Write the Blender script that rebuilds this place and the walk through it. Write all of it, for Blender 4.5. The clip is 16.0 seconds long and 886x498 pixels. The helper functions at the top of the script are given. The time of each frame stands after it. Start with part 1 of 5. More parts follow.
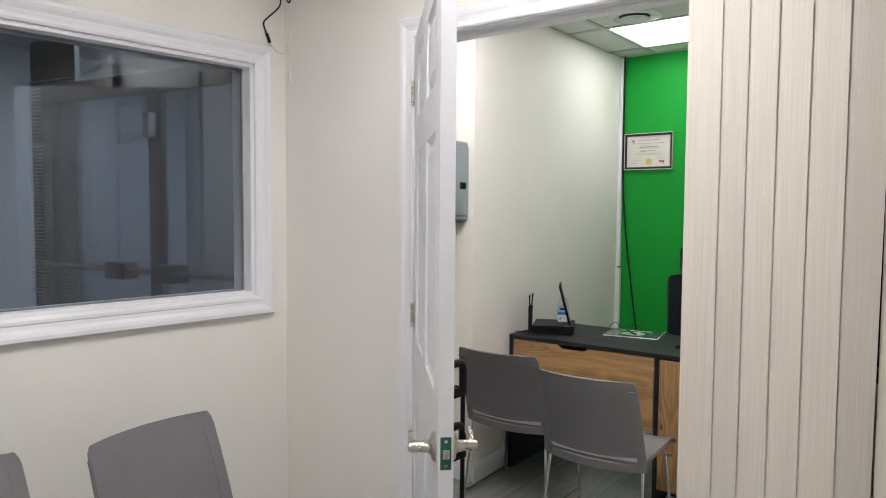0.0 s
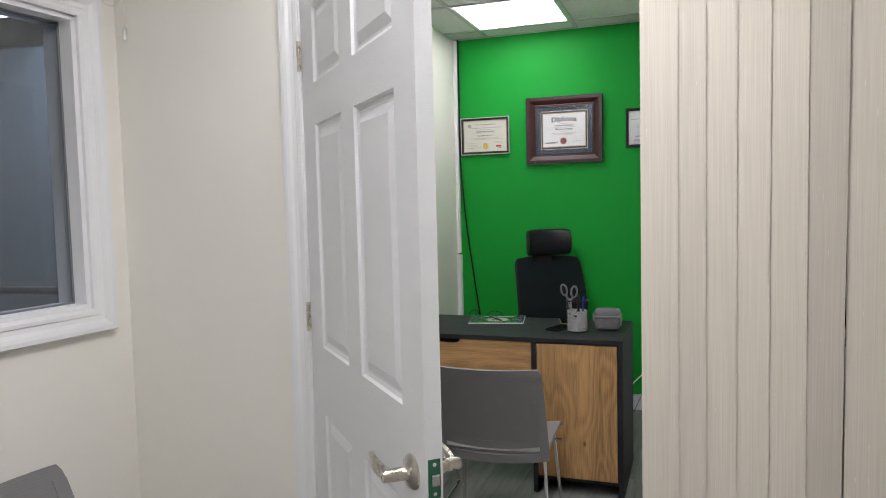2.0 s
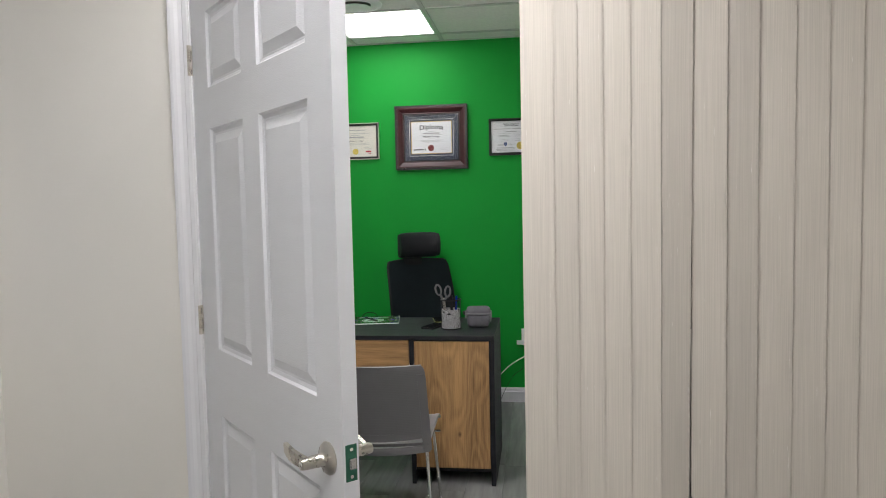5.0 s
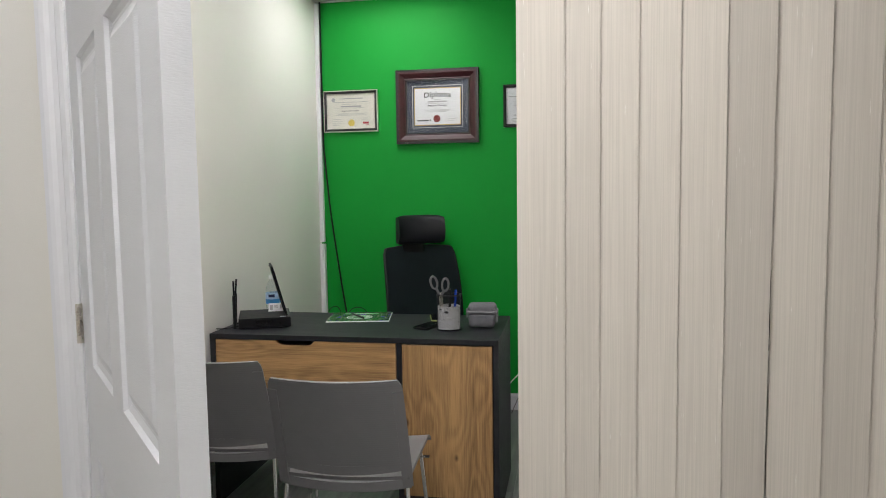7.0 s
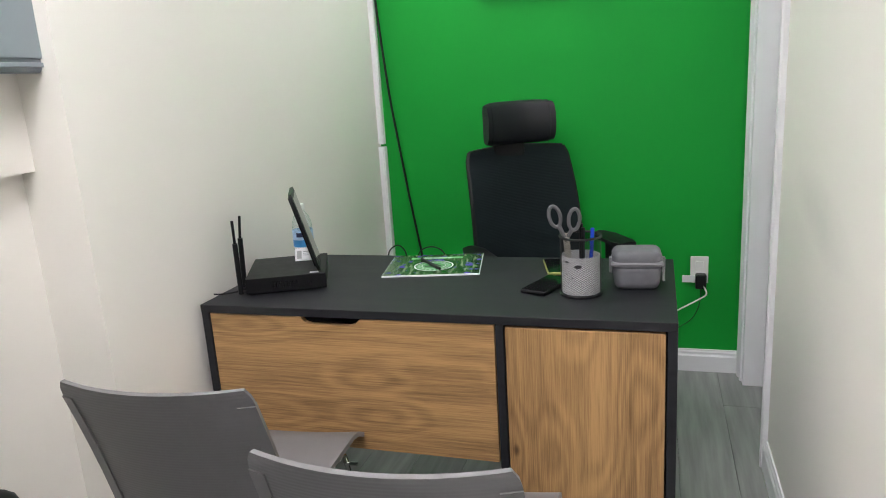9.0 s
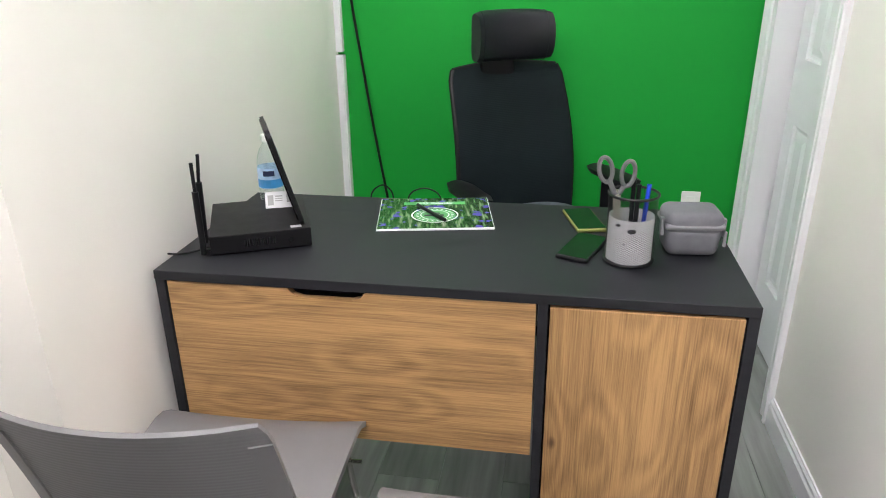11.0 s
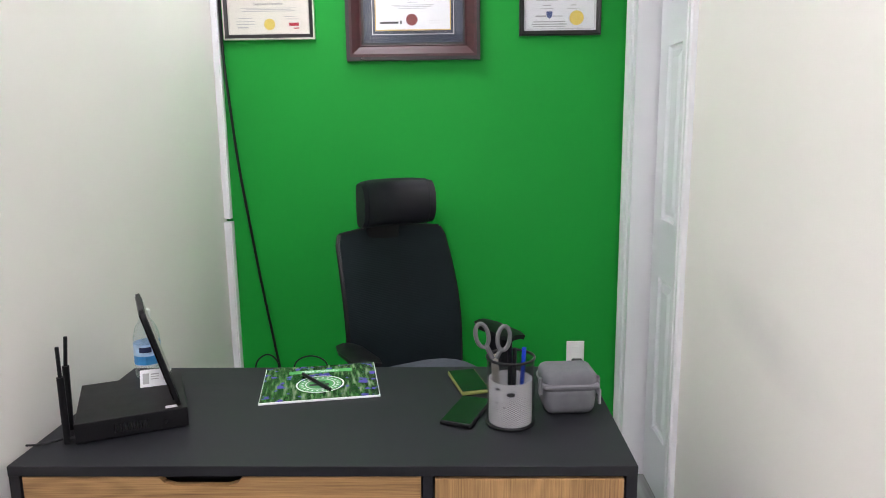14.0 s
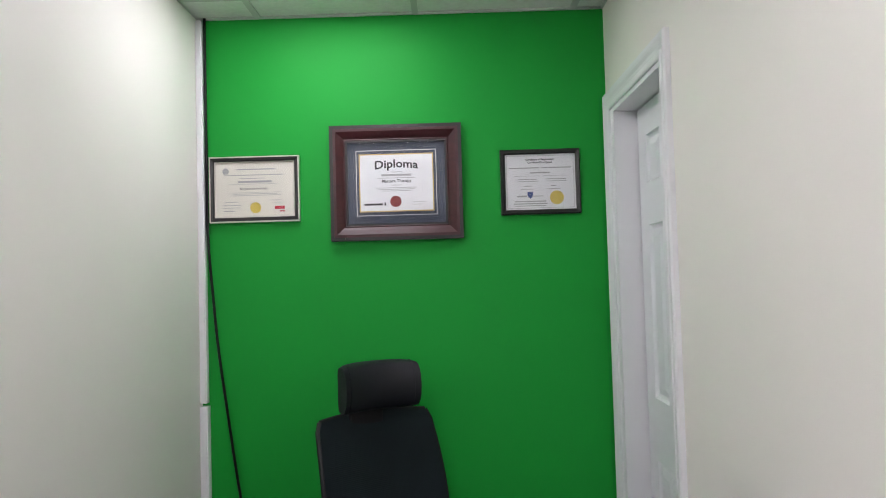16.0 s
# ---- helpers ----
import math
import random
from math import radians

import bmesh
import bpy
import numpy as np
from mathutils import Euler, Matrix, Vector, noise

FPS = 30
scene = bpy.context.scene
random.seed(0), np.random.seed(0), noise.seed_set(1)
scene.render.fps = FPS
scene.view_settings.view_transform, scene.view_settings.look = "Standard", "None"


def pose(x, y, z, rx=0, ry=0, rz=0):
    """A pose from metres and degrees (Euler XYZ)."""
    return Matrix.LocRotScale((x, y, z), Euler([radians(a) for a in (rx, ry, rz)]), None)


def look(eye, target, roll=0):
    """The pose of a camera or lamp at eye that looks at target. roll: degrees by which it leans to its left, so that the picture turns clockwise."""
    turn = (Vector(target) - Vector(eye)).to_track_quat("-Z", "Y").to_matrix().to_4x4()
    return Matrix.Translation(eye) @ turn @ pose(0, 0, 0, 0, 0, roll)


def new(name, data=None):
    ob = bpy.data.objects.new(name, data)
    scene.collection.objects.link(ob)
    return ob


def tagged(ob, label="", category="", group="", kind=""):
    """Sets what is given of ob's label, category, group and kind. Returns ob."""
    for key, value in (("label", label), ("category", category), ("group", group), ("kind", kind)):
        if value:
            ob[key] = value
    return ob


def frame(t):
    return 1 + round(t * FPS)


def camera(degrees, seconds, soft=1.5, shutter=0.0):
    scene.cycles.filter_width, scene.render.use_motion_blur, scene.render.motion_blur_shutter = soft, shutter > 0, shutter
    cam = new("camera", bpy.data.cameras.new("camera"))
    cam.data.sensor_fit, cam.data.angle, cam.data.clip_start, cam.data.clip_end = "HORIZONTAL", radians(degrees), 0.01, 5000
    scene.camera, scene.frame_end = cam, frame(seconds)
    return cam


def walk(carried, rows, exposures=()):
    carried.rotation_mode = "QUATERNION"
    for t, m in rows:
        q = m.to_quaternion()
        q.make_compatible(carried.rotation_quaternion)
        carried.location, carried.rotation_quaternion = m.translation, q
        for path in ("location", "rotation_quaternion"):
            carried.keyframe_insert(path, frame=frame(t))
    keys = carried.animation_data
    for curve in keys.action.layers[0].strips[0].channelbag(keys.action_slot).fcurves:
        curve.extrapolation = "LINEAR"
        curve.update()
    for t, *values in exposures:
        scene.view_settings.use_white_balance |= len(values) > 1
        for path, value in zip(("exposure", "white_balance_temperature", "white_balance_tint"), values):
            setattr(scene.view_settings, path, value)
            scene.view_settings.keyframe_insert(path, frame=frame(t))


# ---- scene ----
cam = camera(64.7, 16.0, soft=1.0)
PATH = [
    (0, (0.378, -0.152, 1.438), (-0.844, 1.428, 1.324), 0.4),
    (0.5, (0.303, -0.174, 1.425), (-0.704, 1.55, 1.303), -0.4),
    (1, (0.228, -0.194, 1.402), (-0.62, 1.613, 1.269), -0.9),
    (1.5, (0.078, -0.175, 1.385), (-0.702, 1.66, 1.242), -1.2),
    (2, (-0.125, -0.103, 1.398), (-0.803, 1.774, 1.265), -1.4),
    (2.5, (-0.223, -0.112, 1.399), (-0.738, 1.816, 1.27), -1.3),
    (3, (-0.322, -0.185, 1.408), (-0.681, 1.778, 1.277), -1.0),
    (3.5, (-0.349, -0.242, 1.4), (-0.604, 1.739, 1.281), -1.3),
    (4, (-0.283, -0.276, 1.412), (-0.516, 1.707, 1.301), -1.2),
    (6.5, (-0.169, 0.056, 1.357), (-0.531, 2.016, 1.193), -1.1),
    (7, (-0.153, 0.375, 1.342), (-0.511, 2.336, 1.18), -0.8),
    (7.5, (-0.165, 0.708, 1.33), (-0.543, 2.664, 1.164), -1.0),
    (8, (-0.286, 1.02, 1.339), (-0.712, 2.962, 1.119), -1.6),
    (8.5, (-0.382, 1.327, 1.307), (-0.981, 3.205, 0.97), -3.3),
    (11, (-0.832, 1.858, 1.357), (-1.141, 3.684, 0.6), -0.6),
    (11.5, (-0.818, 1.848, 1.385), (-1.072, 3.737, 0.778), 0.2),
    (12, (-0.816, 1.844, 1.405), (-1.009, 3.77, 0.905), 0.5),
    (12.5, (-0.817, 1.847, 1.416), (-0.973, 3.792, 0.976), 0.2),
    (13, (-0.805, 1.853, 1.412), (-0.938, 3.804, 0.989), -0.1),
    (13.5, (-0.794, 1.855, 1.407), (-0.901, 3.808, 0.989), -0.5),
    (14, (-0.779, 1.849, 1.416), (-0.825, 3.815, 1.052), -0.7),
    (14.5, (-0.753, 1.85, 1.465), (-0.717, 3.834, 1.214), -0.8),
    (15, (-0.748, 1.846, 1.474), (-0.659, 3.842, 1.374), -1.5),
    (15.5, (-0.749, 1.851, 1.462), (-0.69, 3.85, 1.504), -1.9),
    (16, (-0.757, 1.919, 1.499), (-0.77, 3.917, 1.574), -1.6),
]
EXPOSURE = [(0, -0.14, 6500, 10), (3.5, -0.22, 6450, 9), (6.5, -0.22, 6450, 9), (7, -0.16, 6500, 8), (8, 0.02, 6450, 8), (8.5, 0.20, 6400, 9), (11, 0.80, 6400, 12), (12.5, 0.54, 6350, 14), (14.5, 0.30, 6300, 15), (16, -0.12, 6300, 15)]
walk(cam, [(t, look(e, g, r)) for t, e, g, r in PATH], EXPOSURE)


# ---------------- world and light ----------------
world = bpy.data.worlds.new("world")
world.use_nodes = True
world.node_tree.nodes["Background"].inputs[0].default_value = (0.02, 0.022, 0.026, 1)
world.node_tree.nodes["Background"].inputs[1].default_value = 0.3
scene.world = world
OFFICE_LIGHT = 9.3
ENTRY_LIGHT = 18.5
WAITING_LIGHT = 22.5

# ---------------- materials ----------------


def mat(name, color, rough=0.5, metal=0.0, vary=0.06, scale=6.0, bump=0.0, bscale=200.0, spec=0.5, per_piece=0.0, stretch=(1, 1, 1)):
    """Plain painted or moulded surface with two scales of variation."""
    m = bpy.data.materials.new(name)
    m.use_nodes = True
    nt = m.node_tree
    p = nt.nodes["Principled BSDF"]
    p.inputs["Roughness"].default_value = rough
    p.inputs["Metallic"].default_value = metal
    p.inputs["Specular IOR Level"].default_value = spec
    tc = nt.nodes.new("ShaderNodeTexCoord")
    mp = nt.nodes.new("ShaderNodeMapping")
    mp.inputs["Scale"].default_value = stretch
    nt.links.new(tc.outputs["Object"], mp.inputs[0])
    n1 = nt.nodes.new("ShaderNodeTexNoise")
    n1.inputs["Scale"].default_value = scale
    n1.inputs["Detail"].default_value = 6
    nt.links.new(mp.outputs[0], n1.inputs["Vector"])
    ramp = nt.nodes.new("ShaderNodeMapRange")
    ramp.inputs["From Min"].default_value, ramp.inputs["From Max"].default_value = 0.3, 0.7
    ramp.inputs["To Min"].default_value, ramp.inputs["To Max"].default_value = 1 - vary, 1 + vary
    nt.links.new(n1.outputs["Fac"], ramp.inputs[0])
    hsv = nt.nodes.new("ShaderNodeHueSaturation")
    hsv.inputs["Color"].default_value = (*color, 1)
    if per_piece:
        info = nt.nodes.new("ShaderNodeObjectInfo")
        r2 = nt.nodes.new("ShaderNodeMapRange")
        r2.inputs["To Min"].default_value, r2.inputs["To Max"].default_value = 1 - per_piece, 1 + per_piece
        nt.links.new(info.outputs["Random"], r2.inputs[0])
        mul = nt.nodes.new("ShaderNodeMath")
        mul.operation = "MULTIPLY"
        nt.links.new(ramp.outputs[0], mul.inputs[0])
        nt.links.new(r2.outputs[0], mul.inputs[1])
        nt.links.new(mul.outputs[0], hsv.inputs["Value"])
    else:
        nt.links.new(ramp.outputs[0], hsv.inputs["Value"])
    nt.links.new(hsv.outputs[0], p.inputs["Base Color"])
    rr = nt.nodes.new("ShaderNodeMapRange")
    rr.inputs["To Min"].default_value, rr.inputs["To Max"].default_value = max(rough - 0.08, 0.02), min(rough + 0.08, 1)
    nt.links.new(n1.outputs["Fac"], rr.inputs[0])
    nt.links.new(rr.outputs[0], p.inputs["Roughness"])
    if bump:
        n2 = nt.nodes.new("ShaderNodeTexNoise")
        n2.inputs["Scale"].default_value = bscale
        n2.inputs["Detail"].default_value = 3
        nt.links.new(mp.outputs[0], n2.inputs["Vector"])
        b = nt.nodes.new("ShaderNodeBump")
        b.inputs["Strength"].default_value = bump
        b.inputs["Distance"].default_value = 0.002
        nt.links.new(n2.outputs["Fac"], b.inputs["Height"])
        nt.links.new(b.outputs[0], p.inputs["Normal"])
    return m


def wood(name, axis, light, dark, scale=1.0):
    """Oak: long grain along an axis, growth bands, a few knots."""
    m = bpy.data.materials.new(name)
    m.use_nodes = True
    nt = m.node_tree
    p = nt.nodes["Principled BSDF"]
    p.inputs["Roughness"].default_value = 0.5
    tc = nt.nodes.new("ShaderNodeTexCoord")
    mp = nt.nodes.new("ShaderNodeMapping")
    mp.inputs["Scale"].default_value = [scale * (0.55 if i == axis else 9.0) for i in range(3)]
    nt.links.new(tc.outputs["Object"], mp.inputs[0])
    # knots bend the grain
    vm = nt.nodes.new("ShaderNodeMapping")
    vm.inputs["Scale"].default_value = [scale * (3.0 if i == axis else 5.5) for i in range(3)]
    nt.links.new(tc.outputs["Object"], vm.inputs[0])
    vor = nt.nodes.new("ShaderNodeTexVoronoi")
    vor.voronoi_dimensions = "2D"
    vm.inputs["Rotation"].default_value = (radians(-90), 0, 0)
    vor.inputs["Scale"].default_value = 1.0
    nt.links.new(vm.outputs[0], vor.inputs["Vector"])
    kr = nt.nodes.new("ShaderNodeMapRange")
    kr.inputs["From Min"].default_value, kr.inputs["From Max"].default_value = 0.0, 0.45
    kr.inputs["To Min"].default_value, kr.inputs["To Max"].default_value = 1.0, 0.0
    nt.links.new(vor.outputs["Distance"], kr.inputs[0])
    big = nt.nodes.new("ShaderNodeTexNoise")
    big.inputs["Scale"].default_value = 0.55
    big.inputs["Detail"].default_value = 2
    nt.links.new(mp.outputs[0], big.inputs["Vector"])
    mul = nt.nodes.new("ShaderNodeMath")
    mul.operation = "MULTIPLY_ADD"
    nt.links.new(kr.outputs[0], mul.inputs[0])
    mul.inputs[1].default_value = 0.10
    nt.links.new(big.outputs["Fac"], mul.inputs[2])
    rings = nt.nodes.new("ShaderNodeMath")
    rings.operation = "MULTIPLY"
    rings.inputs[1].default_value = 95.0
    nt.links.new(mul.outputs[0], rings.inputs[0])
    frac = nt.nodes.new("ShaderNodeMath")
    frac.operation = "SINE"
    nt.links.new(rings.outputs[0], frac.inputs[0])
    fine_m = nt.nodes.new("ShaderNodeMapping")
    fine_m.inputs["Scale"].default_value = [scale * (7.0 if i == axis else 330.0) for i in range(3)]
    nt.links.new(tc.outputs["Object"], fine_m.inputs[0])
    fine = nt.nodes.new("ShaderNodeTexNoise")
    fine.inputs["Scale"].default_value = 1.0
    fine.inputs["Detail"].default_value = 7
    fine.inputs["Roughness"].default_value = 0.65
    nt.links.new(fine_m.outputs[0], fine.inputs["Vector"])
    a = nt.nodes.new("ShaderNodeMath")
    a.operation = "MULTIPLY"
    a.inputs[1].default_value = 0.06
    nt.links.new(frac.outputs[0], a.inputs[0])
    s = nt.nodes.new("ShaderNodeMath")
    s.operation = "MULTIPLY_ADD"
    s.inputs[1].default_value = 0.88
    nt.links.new(fine.outputs["Fac"], s.inputs[0])
    mid_m = nt.nodes.new("ShaderNodeMapping")
    mid_m.inputs["Scale"].default_value = [scale * (1.6 if i == axis else 38.0) for i in range(3)]
    nt.links.new(tc.outputs["Object"], mid_m.inputs[0])
    mid = nt.nodes.new("ShaderNodeTexNoise")
    mid.inputs["Scale"].default_value = 1.0
    mid.inputs["Detail"].default_value = 3
    mid.inputs["Distortion"].default_value = 0.6
    nt.links.new(mid_m.outputs[0], mid.inputs["Vector"])
    wide_m = nt.nodes.new("ShaderNodeMapping")
    wide_m.inputs["Scale"].default_value = [scale * (0.4 if i == axis else 10.0) for i in range(3)]
    nt.links.new(tc.outputs["Object"], wide_m.inputs[0])
    wide = nt.nodes.new("ShaderNodeTexNoise")
    wide.inputs["Scale"].default_value = 1.0
    wide.inputs["Detail"].default_value = 1
    nt.links.new(wide_m.outputs[0], wide.inputs["Vector"])
    s0 = nt.nodes.new("ShaderNodeMath")
    s0.operation = "MULTIPLY_ADD"
    s0.inputs[1].default_value = 0.24
    nt.links.new(mid.outputs["Fac"], s0.inputs[0])
    nt.links.new(a.outputs[0], s0.inputs[2])
    s1 = nt.nodes.new("ShaderNodeMath")
    s1.operation = "MULTIPLY_ADD"
    s1.inputs[1].default_value = 0.35
    nt.links.new(wide.outputs["Fac"], s1.inputs[0])
    nt.links.new(s0.outputs[0], s1.inputs[2])
    nt.links.new(s1.outputs[0], s.inputs[2])
    ramp = nt.nodes.new("ShaderNodeValToRGB")
    ramp.color_ramp.elements[0].position, ramp.color_ramp.elements[0].color = 0.55, (*light, 1)
    ramp.color_ramp.elements[1].position, ramp.color_ramp.elements[1].color = 1.04, (*dark, 1)
    nt.links.new(s.outputs[0], ramp.inputs[0])
    # dark hearts of the knots
    core = nt.nodes.new("ShaderNodeMapRange")
    core.inputs["From Min"].default_value, core.inputs["From Max"].default_value = 0.012, 0.060
    core.inputs["To Min"].default_value, core.inputs["To Max"].default_value = 0.8, 0.0
    nt.links.new(vor.outputs["Distance"], core.inputs[0])
    pick = nt.nodes.new("ShaderNodeMath")
    pick.operation = "GREATER_THAN"
    pick.inputs[1].default_value = 0.55
    sep = nt.nodes.new("ShaderNodeSeparateColor")
    nt.links.new(vor.outputs["Color"], sep.inputs[0])
    nt.links.new(sep.outputs[0], pick.inputs[0])
    cm = nt.nodes.new("ShaderNodeMath")
    cm.operation = "MULTIPLY"
    nt.links.new(core.outputs[0], cm.inputs[0])
    nt.links.new(pick.outputs[0], cm.inputs[1])
    mix = nt.nodes.new("ShaderNodeMix")
    mix.data_type = "RGBA"
    nt.links.new(cm.outputs[0], mix.inputs["Factor"])
    nt.links.new(ramp.outputs[0], mix.inputs["A"])
    mix.inputs["B"].default_value = (dark[0] * 0.35, dark[1] * 0.3, dark[2] * 0.3, 1)
    nt.links.new(mix.outputs["Result"], p.inputs["Base Color"])
    b = nt.nodes.new("ShaderNodeBump")
    b.inputs["Strength"].default_value = 0.15
    b.inputs["Distance"].default_value = 0.001
    nt.links.new(fine.outputs["Fac"], b.inputs["Height"])
    nt.links.new(b.outputs[0], p.inputs["Normal"])
    return m


def glow(name, color, strength):
    m = bpy.data.materials.new(name)
    m.use_nodes = True
    p = m.node_tree.nodes["Principled BSDF"]
    p.inputs["Base Color"].default_value = (0.9, 0.9, 0.9, 1)
    p.inputs["Emission Color"].default_value = (*color, 1)
    p.inputs["Emission Strength"].default_value = strength
    return m


def pane(name, tint, gloss):
    """Thin tinted window glass: lets light straight through and mirrors a part."""
    m = bpy.data.materials.new(name)
    m.use_nodes = True
    nt = m.node_tree
    nt.nodes.remove(nt.nodes["Principled BSDF"])
    out = nt.nodes["Material Output"]
    tr = nt.nodes.new("ShaderNodeBsdfTransparent")
    tr.inputs[0].default_value = (*tint, 1)
    gl = nt.nodes.new("ShaderNodeBsdfGlossy")
    gl.inputs["Roughness"].default_value = 0.03
    gl.inputs[0].default_value = (0.9, 0.95, 1, 1)
    fr = nt.nodes.new("ShaderNodeLayerWeight")
    fr.inputs[0].default_value = 0.5
    pw = nt.nodes.new("ShaderNodeMath")
    pw.operation = "POWER"
    pw.inputs[1].default_value = 4.0
    nt.links.new(fr.outputs["Facing"], pw.inputs[0])
    ad = nt.nodes.new("ShaderNodeMath")
    ad.operation = "MULTIPLY_ADD"
    ad.inputs[1].default_value = 0.6
    ad.inputs[2].default_value = 0.02 + gloss
    ad.use_clamp = True
    nt.links.new(pw.outputs[0], ad.inputs[0])
    mx = nt.nodes.new("ShaderNodeMixShader")
    nt.links.new(ad.outputs[0], mx.inputs[0])
    nt.links.new(tr.outputs[0], mx.inputs[1])
    nt.links.new(gl.outputs[0], mx.inputs[2])
    nt.links.new(mx.outputs[0], out.inputs[0])
    return m


def cover_print(name):
    """Printed cover: blurred leaves and violet blossoms."""
    m = bpy.data.materials.new(name)
    m.use_nodes = True
    nt = m.node_tree
    p = nt.nodes["Principled BSDF"]
    p.inputs["Roughness"].default_value = 0.25
    tc = nt.nodes.new("ShaderNodeTexCoord")
    mp = nt.nodes.new("ShaderNodeMapping")
    mp.inputs["Rotation"].default_value = (0, 0, 0.7)
    mp.inputs["Scale"].default_value = (95, 16, 1)
    nt.links.new(tc.outputs["Object"], mp.inputs[0])
    n = nt.nodes.new("ShaderNodeTexNoise")
    n.inputs["Scale"].default_value = 1.0
    n.inputs["Detail"].default_value = 4
    nt.links.new(mp.outputs[0], n.inputs["Vector"])
    r = nt.nodes.new("ShaderNodeValToRGB")
    e = r.color_ramp.elements
    e[0].position, e[0].color = 0.34, (0.012, 0.03, 0.012, 1)
    e[1].position, e[1].color = 0.74, (0.30, 0.33, 0.25, 1)
    mid = e.new(0.54)
    mid.color = (0.045, 0.12, 0.035, 1)
    nt.links.new(n.outputs["Fac"], r.inputs[0])
    v = nt.nodes.new("ShaderNodeTexNoise")
    v.inputs["Scale"].default_value = 34.0
    v.inputs["Detail"].default_value = 3
    nt.links.new(tc.outputs["Object"], v.inputs["Vector"])
    th = nt.nodes.new("ShaderNodeMapRange")
    th.inputs["From Min"].default_value, th.inputs["From Max"].default_value = 0.585, 0.63
    nt.links.new(v.outputs["Fac"], th.inputs[0])
    mix = nt.nodes.new("ShaderNodeMix")
    mix.data_type = "RGBA"
    nt.links.new(th.outputs[0], mix.inputs["Factor"])
    nt.links.new(r.outputs[0], mix.inputs["A"])
    mix.inputs["B"].default_value = (0.10, 0.07, 0.40, 1)
    nt.links.new(mix.outputs["Result"], p.inputs["Base Color"])
    return m


def brushed_fabric(name, base, vary):
    """Woven vertical-blind fabric: fine streaks along z with pale flecks."""
    m = bpy.data.materials.new(name)
    m.use_nodes = True
    nt = m.node_tree
    p = nt.nodes["Principled BSDF"]
    p.inputs["Roughness"].default_value = 0.62
    p.inputs["Specular IOR Level"].default_value = 0.3
    tc = nt.nodes.new("ShaderNodeTexCoord")
    info = nt.nodes.new("ShaderNodeObjectInfo")
    off = nt.nodes.new("ShaderNodeVectorMath")
    off.operation = "MULTIPLY_ADD"
    off.inputs[1].default_value = (1, 1, 1)
    nt.links.new(tc.outputs["Object"], off.inputs[0])
    nt.links.new(info.outputs["Random"], off.inputs[2])
    mp = nt.nodes.new("ShaderNodeMapping")
    mp.inputs["Scale"].default_value = (420, 420, 3.5)
    nt.links.new(off.outputs[0], mp.inputs[0])
    n = nt.nodes.new("ShaderNodeTexNoise")
    n.inputs["Scale"].default_value = 1.0
    n.inputs["Detail"].default_value = 5
    nt.links.new(mp.outputs[0], n.inputs["Vector"])
    mp2 = nt.nodes.new("ShaderNodeMapping")
    mp2.inputs["Scale"].default_value = (600, 600, 22)
    nt.links.new(off.outputs[0], mp2.inputs[0])
    fl = nt.nodes.new("ShaderNodeTexNoise")
    fl.inputs["Scale"].default_value = 0.7
    nt.links.new(mp2.outputs[0], fl.inputs["Vector"])
    th = nt.nodes.new("ShaderNodeMapRange")
    th.inputs["From Min"].default_value, th.inputs["From Max"].default_value = 0.74, 0.79
    nt.links.new(fl.outputs["Fac"], th.inputs[0])
    r = nt.nodes.new("ShaderNodeMapRange")
    r.inputs["From Min"].default_value, r.inputs["From Max"].default_value = 0.3, 0.7
    r.inputs["To Min"].default_value, r.inputs["To Max"].default_value = 1 - vary, 1 + vary
    nt.links.new(n.outputs["Fac"], r.inputs[0])
    hsv = nt.nodes.new("ShaderNodeHueSaturation")
    hsv.inputs["Color"].default_value = (*base, 1)
    pr = nt.nodes.new("ShaderNodeMapRange")
    pr.inputs["To Min"].default_value, pr.inputs["To Max"].default_value = 0.85, 1.08
    nt.links.new(info.outputs["Random"], pr.inputs[0])
    pm = nt.nodes.new("ShaderNodeMath")
    pm.operation = "MULTIPLY"
    nt.links.new(r.outputs[0], pm.inputs[0])
    nt.links.new(pr.outputs[0], pm.inputs[1])
    nt.links.new(pm.outputs[0], hsv.inputs["Value"])
    mix = nt.nodes.new("ShaderNodeMix")
    mix.data_type = "RGBA"
    nt.links.new(th.outputs[0], mix.inputs["Factor"])
    nt.links.new(hsv.outputs[0], mix.inputs["A"])
    mix.inputs["B"].default_value = (0.92, 0.9, 0.86, 1)
    nt.links.new(mix.outputs["Result"], p.inputs["Base Color"])
    b = nt.nodes.new("ShaderNodeBump")
    b.inputs["Strength"].default_value = 0.25
    b.inputs["Distance"].default_value = 0.001
    nt.links.new(n.outputs["Fac"], b.inputs["Height"])
    nt.links.new(b.outputs[0], p.inputs["Normal"])
    return m


CREAM = mat("cream_wall_paint", (0.84, 0.815, 0.76), 0.55, vary=0.015, scale=2.5, bump=0.12, bscale=350)
GREEN = mat("green_wall_paint", (0.006, 0.315, 0.034), 0.6, spec=0.25, vary=0.04, scale=2.0, bump=0.12, bscale=350)


